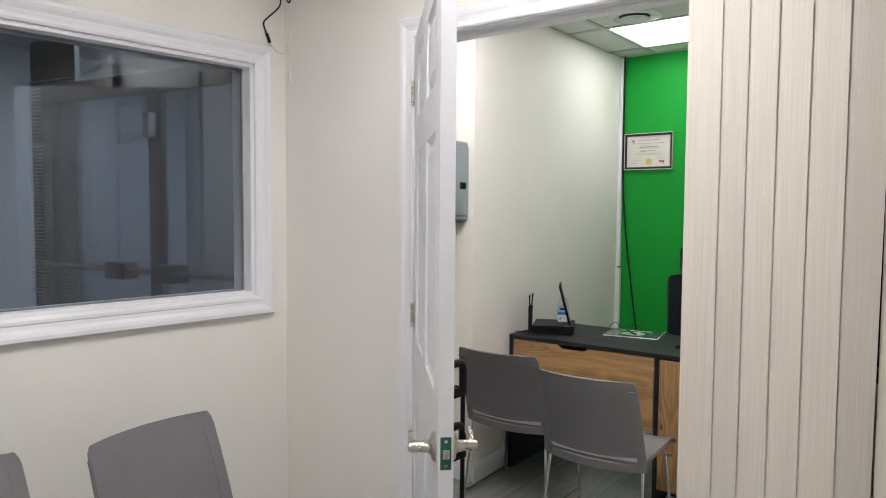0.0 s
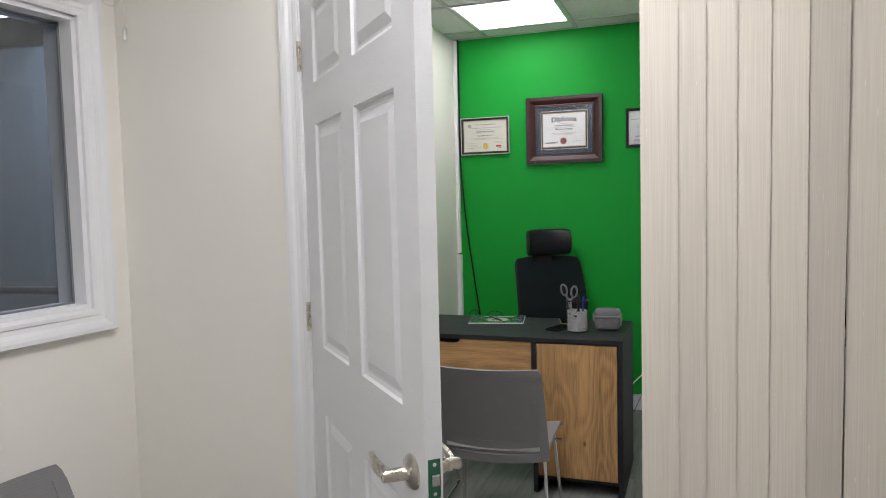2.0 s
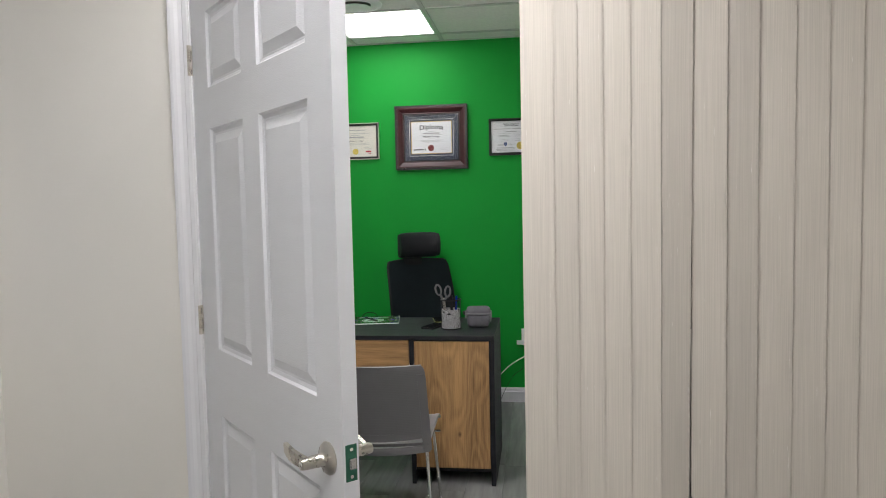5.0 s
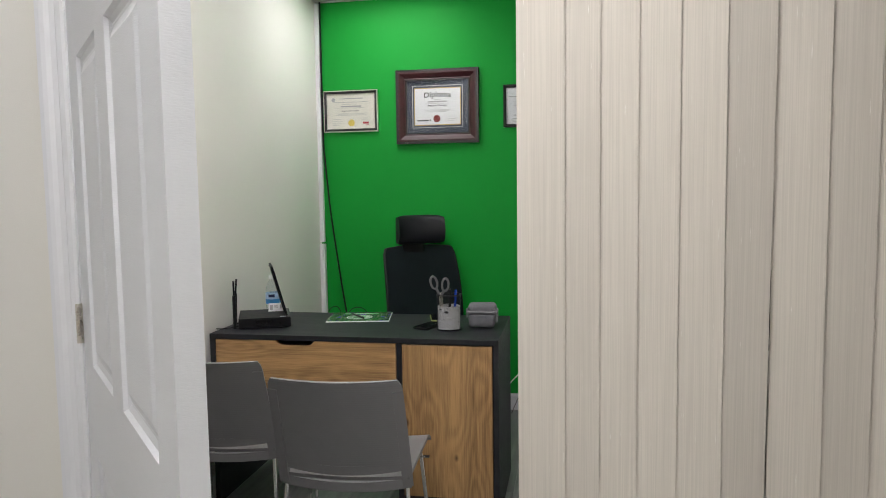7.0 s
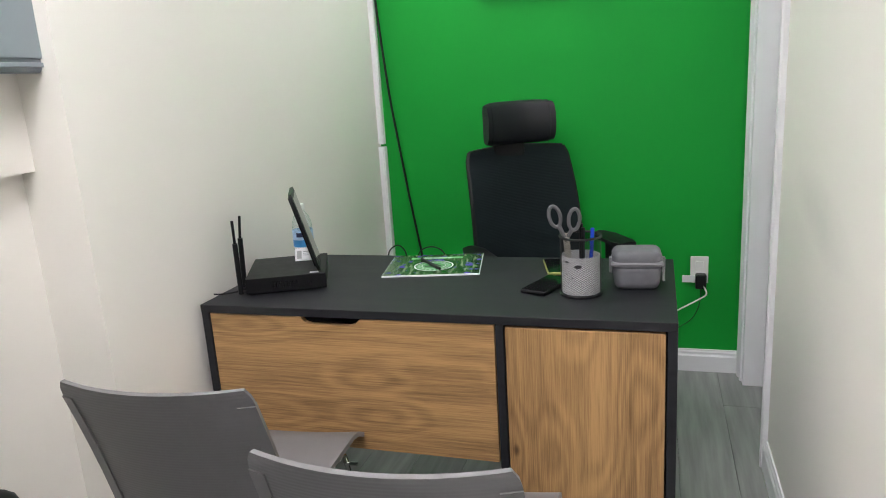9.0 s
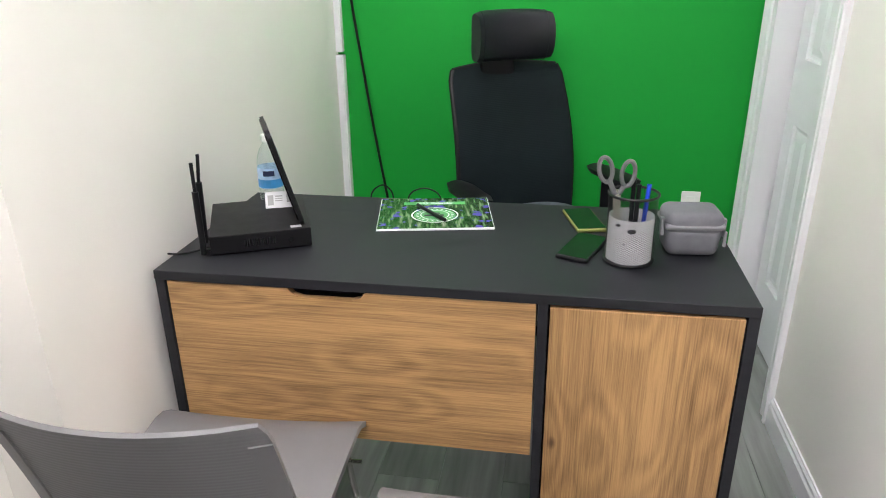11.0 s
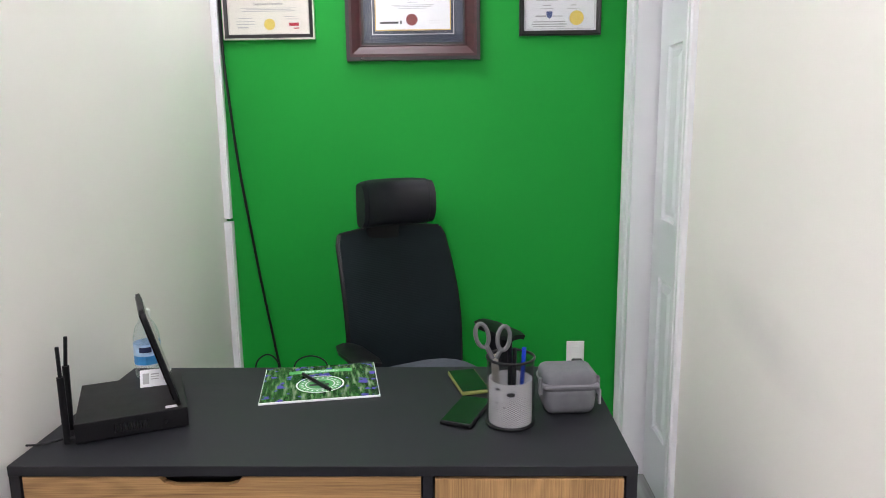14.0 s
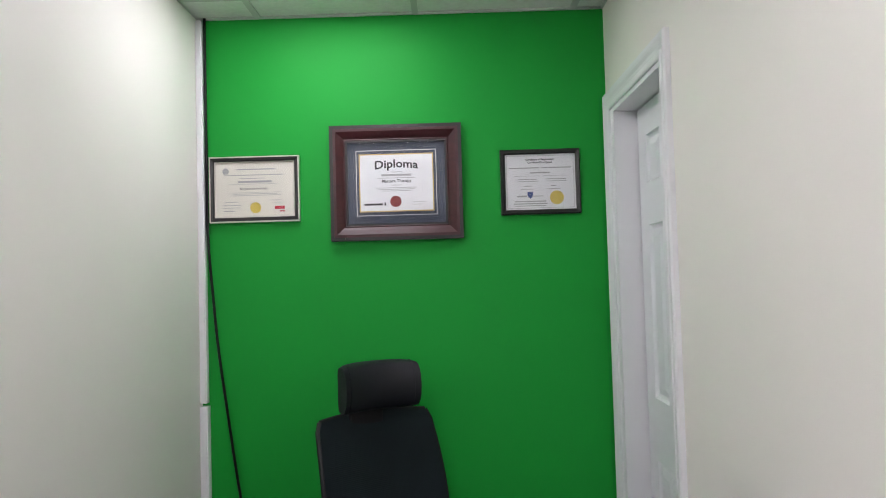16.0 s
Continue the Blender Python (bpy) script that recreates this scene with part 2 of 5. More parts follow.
def shadow_painted(m, y, z, ry, rz):
    """A faint grey cast shadow put into the colour, soft and broken, round y, z on an upright wall."""
    nt = m.node_tree
    p, tc = nt.nodes["Principled BSDF"], nt.nodes["Texture Coordinate"]
    src = p.inputs["Base Color"].links[0].from_socket
    mp = nt.nodes.new("ShaderNodeMapping")
    mp.vector_type = "TEXTURE"
    mp.inputs["Location"].default_value = (-0.128, y, z)
    mp.inputs["Rotation"].default_value = (radians(10), 0, 0)
    mp.inputs["Scale"].default_value = (1, ry, rz)
    nt.links.new(tc.outputs["Object"], mp.inputs[0])
    g = nt.nodes.new("ShaderNodeTexGradient")
    g.gradient_type = "SPHERICAL"
    nt.links.new(mp.outputs[0], g.inputs[0])
    n = nt.nodes.new("ShaderNodeTexNoise")
    n.inputs["Scale"].default_value = 9.0
    n.inputs["Detail"].default_value = 5
    nt.links.new(tc.outputs["Object"], n.inputs["Vector"])
    k = nt.nodes.new("ShaderNodeMath")
    k.operation = "MULTIPLY"
    nt.links.new(g.outputs["Fac"], k.inputs[0])
    nt.links.new(n.outputs["Fac"], k.inputs[1])
    mix = nt.nodes.new("ShaderNodeMix")
    mix.data_type = "RGBA"
    nt.links.new(k.outputs[0], mix.inputs["Factor"])
    nt.links.new(src, mix.inputs["A"])
    mix.inputs["B"].default_value = (0.64, 0.62, 0.60, 1)
    nt.links.new(mix.outputs["Result"], p.inputs["Base Color"])
    return m


# cream wall with the slanting shadow of the desk things painted in
CREAM_SHADOWED = shadow_painted(mat("shadowed_cream_paint", (0.84, 0.815, 0.76), 0.55, vary=0.015, scale=2.5, bump=0.12, bscale=350), 3.30, 0.955, 0.34, 0.09)
WHITE = mat("white_gloss_paint", (0.82, 0.82, 0.84), 0.32, vary=0.015, scale=5, bump=0.05, bscale=120)
DOORPAINT = mat("white_door_paint", (0.80, 0.81, 0.84), 0.36, vary=0.015, scale=5, bump=0.22, bscale=90, stretch=(1, 1, 6))
TILE = mat("ceiling_tile", (0.72, 0.74, 0.70), 0.9, vary=0.05, scale=60, bump=0.4, bscale=260)
TBAR = mat("ceiling_bar", (0.50, 0.52, 0.49), 0.45, vary=0.02)
PLANK = mat("grey_laminate", (0.25, 0.255, 0.245), 0.42, vary=0.25, scale=2.2, bump=0.1, bscale=80, per_piece=0.16, stretch=(14, 1.2, 1))
SUBFLOOR = mat("floor_joint", (0.05, 0.05, 0.05), 0.8)
BLIND = brushed_fabric("blind_fabric", (0.64, 0.59, 0.525), 0.07)
PLASTIC = mat("grey_chair_plastic", (0.180, 0.175, 0.180), 0.45, vary=0.03, scale=20, bump=0.08, bscale=600)


def ribbed(m, per_metre):
    """Adds fine moulded ribs across the height."""
    nt = m.node_tree
    tc, w = nt.nodes["Texture Coordinate"], nt.nodes.new("ShaderNodeTexWave")
    w.bands_direction = "Z"
    w.inputs["Scale"].default_value = per_metre / 3.18
    nt.links.new(tc.outputs["Object"], w.inputs["Vector"])
    b = nt.nodes.new("ShaderNodeBump")
    b.inputs["Strength"].default_value = 0.2
    b.inputs["Distance"].default_value = 0.0015
    nt.links.new(w.outputs["Fac"], b.inputs["Height"])
    nt.links.new(b.outputs[0], nt.nodes["Principled BSDF"].inputs["Normal"])
    return m


RIBBED = ribbed(mat("ribbed_chair_plastic", (0.180, 0.175, 0.180), 0.45, vary=0.03, scale=20), 130)
CHROME = mat("chrome", (0.75, 0.75, 0.74), 0.12, metal=1.0, vary=0.02)
NICKEL = mat("satin_nickel", (0.62, 0.58, 0.52), 0.28, metal=1.0, vary=0.03, scale=40)
OAK_H = wood("oak_horizontal", 0, (0.50, 0.295, 0.125), (0.15, 0.075, 0.028))
OAK_V = wood("oak_vertical", 2, (0.50, 0.295, 0.125), (0.15, 0.075, 0.028))
OAK_DARK = wood("rustic_shelf_board", 1, (0.26, 0.13, 0.055), (0.10, 0.045, 0.02))
BLACKTOP = mat("black_desk_laminate", (0.013, 0.0135, 0.017), 0.52, spec=0.35, vary=0.3, scale=3, bump=0.15, bscale=90, stretch=(1, 14, 14))
BLACK = mat("black_plastic", (0.007, 0.007, 0.008), 0.45, spec=0.22, vary=0.1, scale=30, bump=0.05, bscale=500)
BLACKMETAL = mat("black_metal", (0.008, 0.008, 0.009), 0.45, spec=0.3, vary=0.1, scale=20)
BLACKGLASS = mat("black_glass", (0.008, 0.008, 0.009), 0.06, vary=0.02)
LEATHER = mat("black_leather", (0.009, 0.010, 0.013), 0.45, spec=0.28, vary=0.12, scale=20, bump=0.25, bscale=380)
MESHFAB = ribbed(mat("black_mesh_fabric", (0.009, 0.015, 0.017), 0.75, spec=0.15, vary=0.15, scale=8), 170)
SEATFAB = mat("slate_seat_fabric", (0.11, 0.12, 0.15), 0.9, vary=0.15, scale=60, bump=0.5, bscale=700)
PANELGREY = mat("grey_steel_paint", (0.25, 0.29, 0.31), 0.38, vary=0.03, scale=8, bump=0.05, bscale=300)
MAHOGANY = mat("mahogany_frame", (0.045, 0.008, 0.010), 0.38, vary=0.25, scale=8, stretch=(1, 6, 6))
FRAMEBLACK = mat("black_frame", (0.012, 0.011, 0.011), 0.3, vary=0.1)
SILVER = mat("silver_edge", (0.62, 0.60, 0.55), 0.3, metal=1.0, vary=0.05)
GOLD = mat("gold_fillet", (0.55, 0.40, 0.15), 0.35, metal=0.7, vary=0.05)
GOLDSEAL = mat("gold_seal", (0.72, 0.55, 0.10), 0.4, vary=0.08, scale=80)
REDSEAL = mat("red_seal", (0.22, 0.02, 0.02), 0.5, vary=0.08, scale=80)
MATBOARD = mat("slate_mat_board", (0.045, 0.055, 0.085), 0.8, vary=0.05, scale=60)
PAPER = mat("white_paper", (0.80, 0.80, 0.82), 0.7, vary=0.02, scale=20)
IVORY = mat("ivory_paper", (0.76, 0.73, 0.65), 0.7, vary=0.04, scale=12)
INK = mat("dark_ink", (0.03, 0.03, 0.035), 0.6)
GREYINK = mat("grey_ink", (0.40, 0.40, 0.40), 0.7)
REDINK = mat("red_ink", (0.5, 0.03, 0.05), 0.5)
BLUEINK = mat("blue_ink", (0.06, 0.09, 0.25), 0.5)
COVER = cover_print("calendar_cover")
LEAFGREEN = mat("cover_green", (0.06, 0.30, 0.08), 0.3)
GREYCASE = mat("grey_nylon", (0.135, 0.137, 0.150), 0.75, vary=0.1, scale=40, bump=0.4, bscale=900)
PALEPLASTIC = mat("pale_grey_plastic", (0.20, 0.20, 0.215), 0.5)
SCISSORGREY = mat("dark_grey_grip", (0.13, 0.13, 0.135), 0.5)
OLIVE = mat("olive_case", (0.22, 0.24, 0.06), 0.5)
BLUEPEN = mat("blue_pen", (0.02, 0.06, 0.5), 0.25)
LABELBLUE = mat("bottle_label_blue", (0.05, 0.28, 0.62), 0.35, vary=0.2, scale=30)
LABELPALE = mat("bottle_label_pale", (0.42, 0.58, 0.78), 0.35, vary=0.2, scale=60)
LABELNAVY = mat("bottle_label_navy", (0.02, 0.03, 0.10), 0.35)
OUTLETWHITE = mat("outlet_white", (0.82, 0.82, 0.80), 0.35)
CABLEWHITE = mat("white_cable", (0.75, 0.74, 0.70), 0.45)
ALU_DARK = mat("dark_anodised_frame", (0.035, 0.036, 0.04), 0.4, metal=0.3, vary=0.05)
NIGHT = mat("dim_lobby_wall", (0.30, 0.33, 0.38), 0.7, vary=0.08, scale=2)
GLASS = pane("window_glass", (0.76, 0.78, 0.80), 0.065)
CLEAR = pane("bottle_plastic", (0.95, 0.97, 0.97), 0.05)
FRAMEGLASS = pane("frame_glass", (0.98, 0.98, 0.98), 0.0)
ICE = pane("clear_acrylic", (0.55, 0.72, 0.66), 0.10)
PANEL_GLOW = glow("office_panel_diffuser", (1.0, 0.965, 1.0), OFFICE_LIGHT)
ENTRY_GLOW = glow("entry_panel_diffuser", (1.0, 0.965, 1.0), ENTRY_LIGHT)
WAIT_GLOW = glow("waiting_panel_diffuser", (1.0, 0.97, 0.985), WAITING_LIGHT)

# ---------------- building helpers ----------------


def empty(name, m, label="", category="", group=""):
    ob = new(name)
    ob.matrix_basis = m
    ob.empty_display_size = 0.05
    return tagged(ob, label, category, group)


def part(name, bm, material, parent=None, label="", smooth=False):
    bmesh.ops.recalc_face_normals(bm, faces=bm.faces)
    me = bpy.data.meshes.new(name)
    if smooth:
        for f in bm.faces:
            f.smooth = True
    bm.to_mesh(me)
    bm.free()
    me.materials.append(material)
    if smooth:
        me.set_sharp_from_angle(angle=radians(40))
    ob = new(name, me)
    ob.parent = parent
    if label:
        ob["label"] = label
    return ob


def box(bm, lo, hi, bev=0.0, seg=2):
    c = [(a + b) / 2 for a, b in zip(lo, hi)]
    s = [abs(b - a) for a, b in zip(lo, hi)]
    r = bmesh.ops.create_cube(bm, size=1, matrix=Matrix.Translation(c) @ Matrix.Diagonal((*s, 1)))
    if bev:
        es = {e for v in r["verts"] for e in v.link_edges}
        bmesh.ops.bevel(bm, geom=list(es), offset=bev, segments=seg, affect="EDGES", profile=0.5)
    return bm


def boxes(*spec, bev=0.0):
    bm = bmesh.new()
    for lo, hi in spec:
        box(bm, lo, hi, bev)
    return bm


def tube(bm, pts, r, n=8, cap=True):
    """A round bar along a polyline."""
    pts = [Vector(p) for p in pts]
    rings, up = [], None
    for i, p in enumerate(pts):
        d = (pts[min(i + 1, len(pts) - 1)] - pts[max(i - 1, 0)]).normalized()
        if up is None:
            up = d.orthogonal().normalized()
        up = (up - d * up.dot(d)).normalized()
        w = d.cross(up)
        rings.append([bm.verts.new(p + r * (math.cos(k * math.tau / n) * up + math.sin(k * math.tau / n) * w)) for k in range(n)])
    for a, b in zip(rings, rings[1:]):
        for k in range(n):
            bm.faces.new((a[k], a[(k + 1) % n], b[(k + 1) % n], b[k]))
    if cap:
        bm.faces.new(rings[0][::-1])
        bm.faces.new(rings[-1])
    return bm


def fillet(pts, r, n=5):
    """Rounds the inner corners of a polyline."""
    pts = [Vector(p) for p in pts]
    out = [pts[0]]
    for a, b, c in zip(pts, pts[1:], pts[2:]):
        k = min(r, (a - b).length * 0.49, (c - b).length * 0.49)
        p, q = b + (a - b).normalized() * k, b + (c - b).normalized() * k
        for i in range(n + 1):
            t = i / n
            out.append(p.lerp(b, t).lerp(b.lerp(q, t), t))
    return out + [pts[-1]]


def lathe(bm, prof, n=24, at=(0, 0, 0)):
    """Turns (radius, height) pairs about z."""
    rings = [[bm.verts.new((at[0] + r * math.cos(k * math.tau / n), at[1] + r * math.sin(k * math.tau / n), at[2] + z)) for k in range(n)] for r, z in prof]
    for a, b in zip(rings, rings[1:]):
        for k in range(n):
            bm.faces.new((a[k], a[(k + 1) % n], b[(k + 1) % n], b[k]))
    return bm


def sheet(bm, fn, nu, nv, thick):
    """A curved shell: fn(u, v) gives a place; thickness along the normal."""
    P = [[Vector(fn(i / nu, j / nv)) for j in range(nv + 1)] for i in range(nu + 1)]
    N = []
    for i in range(nu + 1):
        row = []
        for j in range(nv + 1):
            du = P[min(i + 1, nu)][j] - P[max(i - 1, 0)][j]
            dv = P[i][min(j + 1, nv)] - P[i][max(j - 1, 0)]
            row.append(du.cross(dv).normalized())
        N.append(row)
    A = [[bm.verts.new(P[i][j] + N[i][j] * thick / 2) for j in range(nv + 1)] for i in range(nu + 1)]
    B = [[bm.verts.new(P[i][j] - N[i][j] * thick / 2) for j in range(nv + 1)] for i in range(nu + 1)]
    for i in range(nu):
        for j in range(nv):
            bm.faces.new((A[i][j], A[i + 1][j], A[i + 1][j + 1], A[i][j + 1]))
            bm.faces.new((B[i][j], B[i][j + 1], B[i + 1][j + 1], B[i + 1][j]))
    for i in range(nu):
        bm.faces.new((A[i][0], B[i][0], B[i + 1][0], A[i + 1][0]))
        bm.faces.new((A[i][nv], A[i + 1][nv], B[i + 1][nv], B[i][nv]))
    for j in range(nv):
        bm.faces.new((A[0][j], A[0][j + 1], B[0][j + 1], B[0][j]))
        bm.faces.new((A[nu][j], B[nu][j], B[nu][j + 1], A[nu][j + 1]))
    return bm


def surround(bm, x0, z0, x1, z1, prof, legs=False):
    """A mitred moulding round the rectangle x0..x1, z0..z1 in the xz plane, facing -y. prof: (outward, proud) pairs. legs: no bottom run."""
    loops = []
    for o, d in prof:
        zb = z0 if legs else z0 - o
        loops.append([bm.verts.new(c) for c in ((x0 - o, -d, zb), (x0 - o, -d, z1 + o), (x1 + o, -d, z1 + o), (x1 + o, -d, zb))])
    for a, b in zip(loops, loops[1:] + loops[:1]):
        for k in range(3 if legs else 4):
            bm.faces.new((a[k], a[(k + 1) % 4], b[(k + 1) % 4], b[k]))
    if legs:
        bm.faces.new([l[0] for l in loops])
        bm.faces.new([l[3] for l in loops][::-1])
    return bm


def run(bm, prof, length):
    """A straight moulding along x: prof of (height, proud) pairs, facing -y."""
    a = [bm.verts.new((0, -d, z)) for z, d in prof]
    b = [bm.verts.new((length, -d, z)) for z, d in prof]
    n = len(prof)
    for k in range(n):
        bm.faces.new((a[k], a[(k + 1) % n], b[(k + 1) % n], b[k]))
    bm.faces.new(a)
    bm.faces.new(b[::-1])
    return bm


CASING = [(0.0, 0.0), (0.0, 0.011), (0.006, 0.014), (0.018, 0.014), (0.022, 0.011), (0.034, 0.013), (0.044, 0.018), (0.054, 0.020), (0.064, 0.020), (0.068, 0.014), (0.068, 0.0)]
TRIM = [(0.0, -0.004), (0.0, 0.012), (0.010, 0.016), (0.022, 0.016), (0.027, 0.012), (0.042, 0.014), (0.055, 0.022), (0.068, 0.026), (0.082, 0.026), (0.088, 0.018), (0.088, -0.004)]
BASE = [(0.0, 0.0), (0.0, 0.014), (0.070, 0.014), (0.078, 0.010), (0.088, 0.010), (0.094, 0.006), (0.100, 0.005), (0.100, 0.0)]


def structure(ob, label="", category=""):
    return tagged(ob, label, category, kind="structure")


def words(text, size, material, parent, x, z, y, bold=0.0, squeeze=1.0, arch=0.0, flat=0.0):
    """Flat lettering centred at x, z on a face that looks to -y (flat: on a face that looks up); arch bends the line."""
    cu = bpy.data.curves.new("lettering", "FONT")
    cu.body, cu.size, cu.align_x, cu.align_y, cu.offset = text, size, "CENTER", "CENTER", bold
    cu.resolution_u = 3
    tmp = bpy.data.objects.new("lettering", cu)
    scene.collection.objects.link(tmp)
    bpy.context.view_layer.update()
    me = bpy.data.meshes.new_from_object(tmp)
    bpy.data.objects.remove(tmp)
    for v in me.vertices:
        v.co.y -= arch * v.co.x ** 2
    me.materials.append(material)
    ob = new("lettering", me)
    ob.parent = parent
    ob.matrix_basis = (pose(x, z, flat) if flat else pose(x, y, z, 90)) @ Matrix.Diagonal((squeeze, 1, 1, 1))
    return ob


# ---------------- the rooms ----------------
H = 2.52
structure(part("wall_north", boxes(((-1.95, 4.61, 0), (0.0, 4.73, H))), GREEN), "bright green painted end wall of the office", "wall")
structure(part("wall_west_office", boxes(((-1.99, 2.805, 0), (-1.71, 4.61, H))), CREAM), "cream painted office side wall", "wall")
structure(part("wall_west_recess", boxes(((-2.05, 1.90, 1.164), (-1.825, 2.805, H)), ((-2.05, 1.90, 0), (-1.865, 2.805, 1.164))), CREAM), "cream recessed wall with a ledge", "wall")
structure(part("wall_east_office", boxes(((-0.128, 1.90, 0), (0.0, 3.90, H)), ((-0.128, 4.52, 0), (0.0, 4.61, H)), ((-0.128, 3.90, 2.10), (0.0, 4.52, H))), CREAM_SHADOWED), "cream painted office side wall with a doorway and a shadow put into its colour", "wall")
structure(part("wall_divider", boxes(
    ((-2.2, 1.78, 0), (-1.262, 1.90, H)), ((-1.262, 1.78, 2.06), (-0.220, 1.90, H)), ((-0.220, 1.78, 0), (-0.10, 1.90, H)),
    ((-0.10, 1.78, 0), (1.10, 1.90, 1.03)), ((-0.10, 1.78, 2.0), (1.10, 1.90, H)), ((1.10, 1.78, 0), (1.6, 1.90, H))), CREAM), "cream painted wall between waiting room and office", "wall")
structure(part("wall_south", boxes(((-2.6, -1.42, 0), (1.6, -1.30, H))), CREAM), "cream painted wall of the waiting room", "wall")
structure(part("wall_east_waiting", boxes(((1.48, -1.30, 0), (1.60, 1.78, H))), CREAM), "cream painted side wall of the waiting room", "wall")

# wall with the lobby window: runs from the corner, a little askew; local x along it, facing local -y
HS0, HS1, HZ0, HZ1 = 0.163, 1.50, 1.083, 2.014


def window_wall():
    bm = boxes(((0, 0, 0), (HS0, 0.13, H)), ((HS1, 0, 0), (3.25, 0.13, H)), ((HS0, 0, 0), (HS1, 0.13, HZ0)), ((HS0, 0, HZ1), (HS1, 0.13, H)))
    return bm


def to_window_wall(bm):
    """Lays local (along, into the wall, up) onto the askew wall."""
    a = radians(4.5)
    along, into = Vector((-math.sin(a), -math.cos(a), 0)), Vector((-math.cos(a), math.sin(a), 0))
    for v in bm.verts:
        s, d, z = v.co
        v.co = Vector((-1.955, 1.79, z)) + along * s + into * d
    return bm


structure(part("wall_west_waiting", to_window_wall(window_wall()), CREAM), "cream painted wall with an interior window", "wall")
win = structure(empty("window_1", Matrix()), "interior window in moulded white trim onto a dark lobby", "window")
part("window_trim", to_window_wall(surround(bmesh.new(), HS0, HZ0, HS1, HZ1, [(o * 0.90, d * 1.15) for o, d in TRIM])), WHITE, win)
part("window_frame", to_window_wall(boxes(((HS0, 0.0, HZ0), (HS0 + 0.016, 0.13, HZ1)), ((HS1 - 0.016, 0.0, HZ0), (HS1, 0.13, HZ1)), ((HS0, 0.0, HZ0), (HS1, 0.13, HZ0 + 0.016)), ((HS0, 0.0, HZ1 - 0.016), (HS1, 0.13, HZ1)))), WHITE, win)
part("gasket", to_window_wall(surround(bmesh.new(), HS0 + 0.022, HZ0 + 0.022, HS1 - 0.022, HZ1 - 0.022, [(0, -0.062), (0, -0.054), (0.006, -0.054), (0.006, -0.062)])), PALEPLASTIC, win)
glass = part("pane", to_window_wall(boxes(((HS0 + 0.016, 0.064, HZ0 + 0.016), (HS1 - 0.016, 0.070, HZ1 - 0.016)))), GLASS, win)
glass.visible_shadow = False

# dim lobby beyond the window
structure(part("wall_lobby", boxes(((-4.9, -1.6, 0), (-4.8, 3.2, 2.6)), ((-4.8, 3.1, 0), (-2.05, 3.2, 2.6)), ((-4.8, -1.6, 0), (-2.6, -1.5, 2.6)), ((-4.8, -1.5, 2.5), (-2.06, 3.1, 2.6))), NIGHT), "grey lobby walls in the dark", "wall")


def storefront_door():
    ob = empty("glass_door", pose(-3.14, 1.84, 0, 0, 0, 8.3), "dark aluminium framed glass lobby door with push bar", "door")
    for x0, x1 in ((0, 0.09), (0.86, 0.95), (-0.95, -0.86)):
        part("stile", boxes(((x0, 0, 0), (x1, 0.045, 2.15)), bev=0.003), ALU_DARK, ob)
    part("rail", boxes(((-0.95, 0, 2.04), (0.95, 0.045, 2.15)), bev=0.003), ALU_DARK, ob)
    part("rail", boxes(((-0.86, 0, 0), (0.86, 0.045, 0.2)), bev=0.003), ALU_DARK, ob)
    bar = part("push_bar", tube(bmesh.new(), [(-0.86, -0.06, 1.10), (0.86, -0.06, 1.10)], 0.016), ALU_DARK, ob)
    part("bar_housing", boxes(((-0.26, -0.09, 1.05), (-0.10, 0.0, 1.14)), ((0.12, -0.09, 1.05), (0.30, 0.0, 1.14)), bev=0.006), BLACK, bar)
    part("closer", boxes(((0.02, -0.05, 1.80), (0.07, 0.0, 1.93)), bev=0.006), PANELGREY, ob)
    g = part("pane", boxes(((-0.86, 0.02, 0.2), (0.0, 0.026, 2.04)), ((0.09, 0.02, 0.2), (0.86, 0.026, 2.04))), GLASS, ob)
    g.visible_shadow = False


storefront_door()
mini = empty("mini_blind", pose(-4.34, 1.73, 0.9, 0, 0, 8.3), "narrow grey horizontal mini blind over a dark lobby panel", "blind")
slat_bm = boxes(((0, 0, 0), (0.43, 0.018, 0.004)))
part("backing", boxes(((-0.01, 0.03, -0.9), (0.44, 0.06, 1.55))), ALU_DARK, mini)
slat0 = part("slat", slat_bm, PANELGREY, mini)
for k in range(1, 60):
    o = new("slat", slat0.data)
    o.parent = mini
    o.matrix_basis = pose(0, 0, 0.022 * k)

# doorway to the office
casing_1 = structure(empty("door_frame", Matrix()), "white moulded door casing and jambs", "door frame")
part("casing", surround(bmesh.new(), -1.245, 0, -0.237, 2.045, CASING, legs=True), WHITE, casing_1).matrix_basis = pose(0, 1.78, 0)
part("casing", surround(bmesh.new(), 0.237, 0, 1.245, 2.045, CASING, legs=True), WHITE, casing_1).matrix_basis = pose(0, 1.90, 0, 0, 0, 180)
part("jamb", boxes(((-1.262, 1.776, 0), (-1.242, 1.904, 2.06)), ((-0.240, 1.776, 0), (-0.220, 1.904, 2.06)), ((-1.242, 1.776, 2.04), (-0.240, 1.904, 2.06))), WHITE, casing_1)
part("door_stop", boxes(((-1.242, 1.825, 0), (-1.230, 1.86, 2.04)), ((-0.252, 1.825, 0), (-0.240, 1.86, 2.04)), ((-1.23, 1.825, 2.028), (-0.252, 1.86, 2.04)), bev=0.002), WHITE, casing_1)
part("strike_plate", boxes(((-0.243, 1.79, 0.83), (-0.239, 1.82, 0.90))), NICKEL, casing_1)

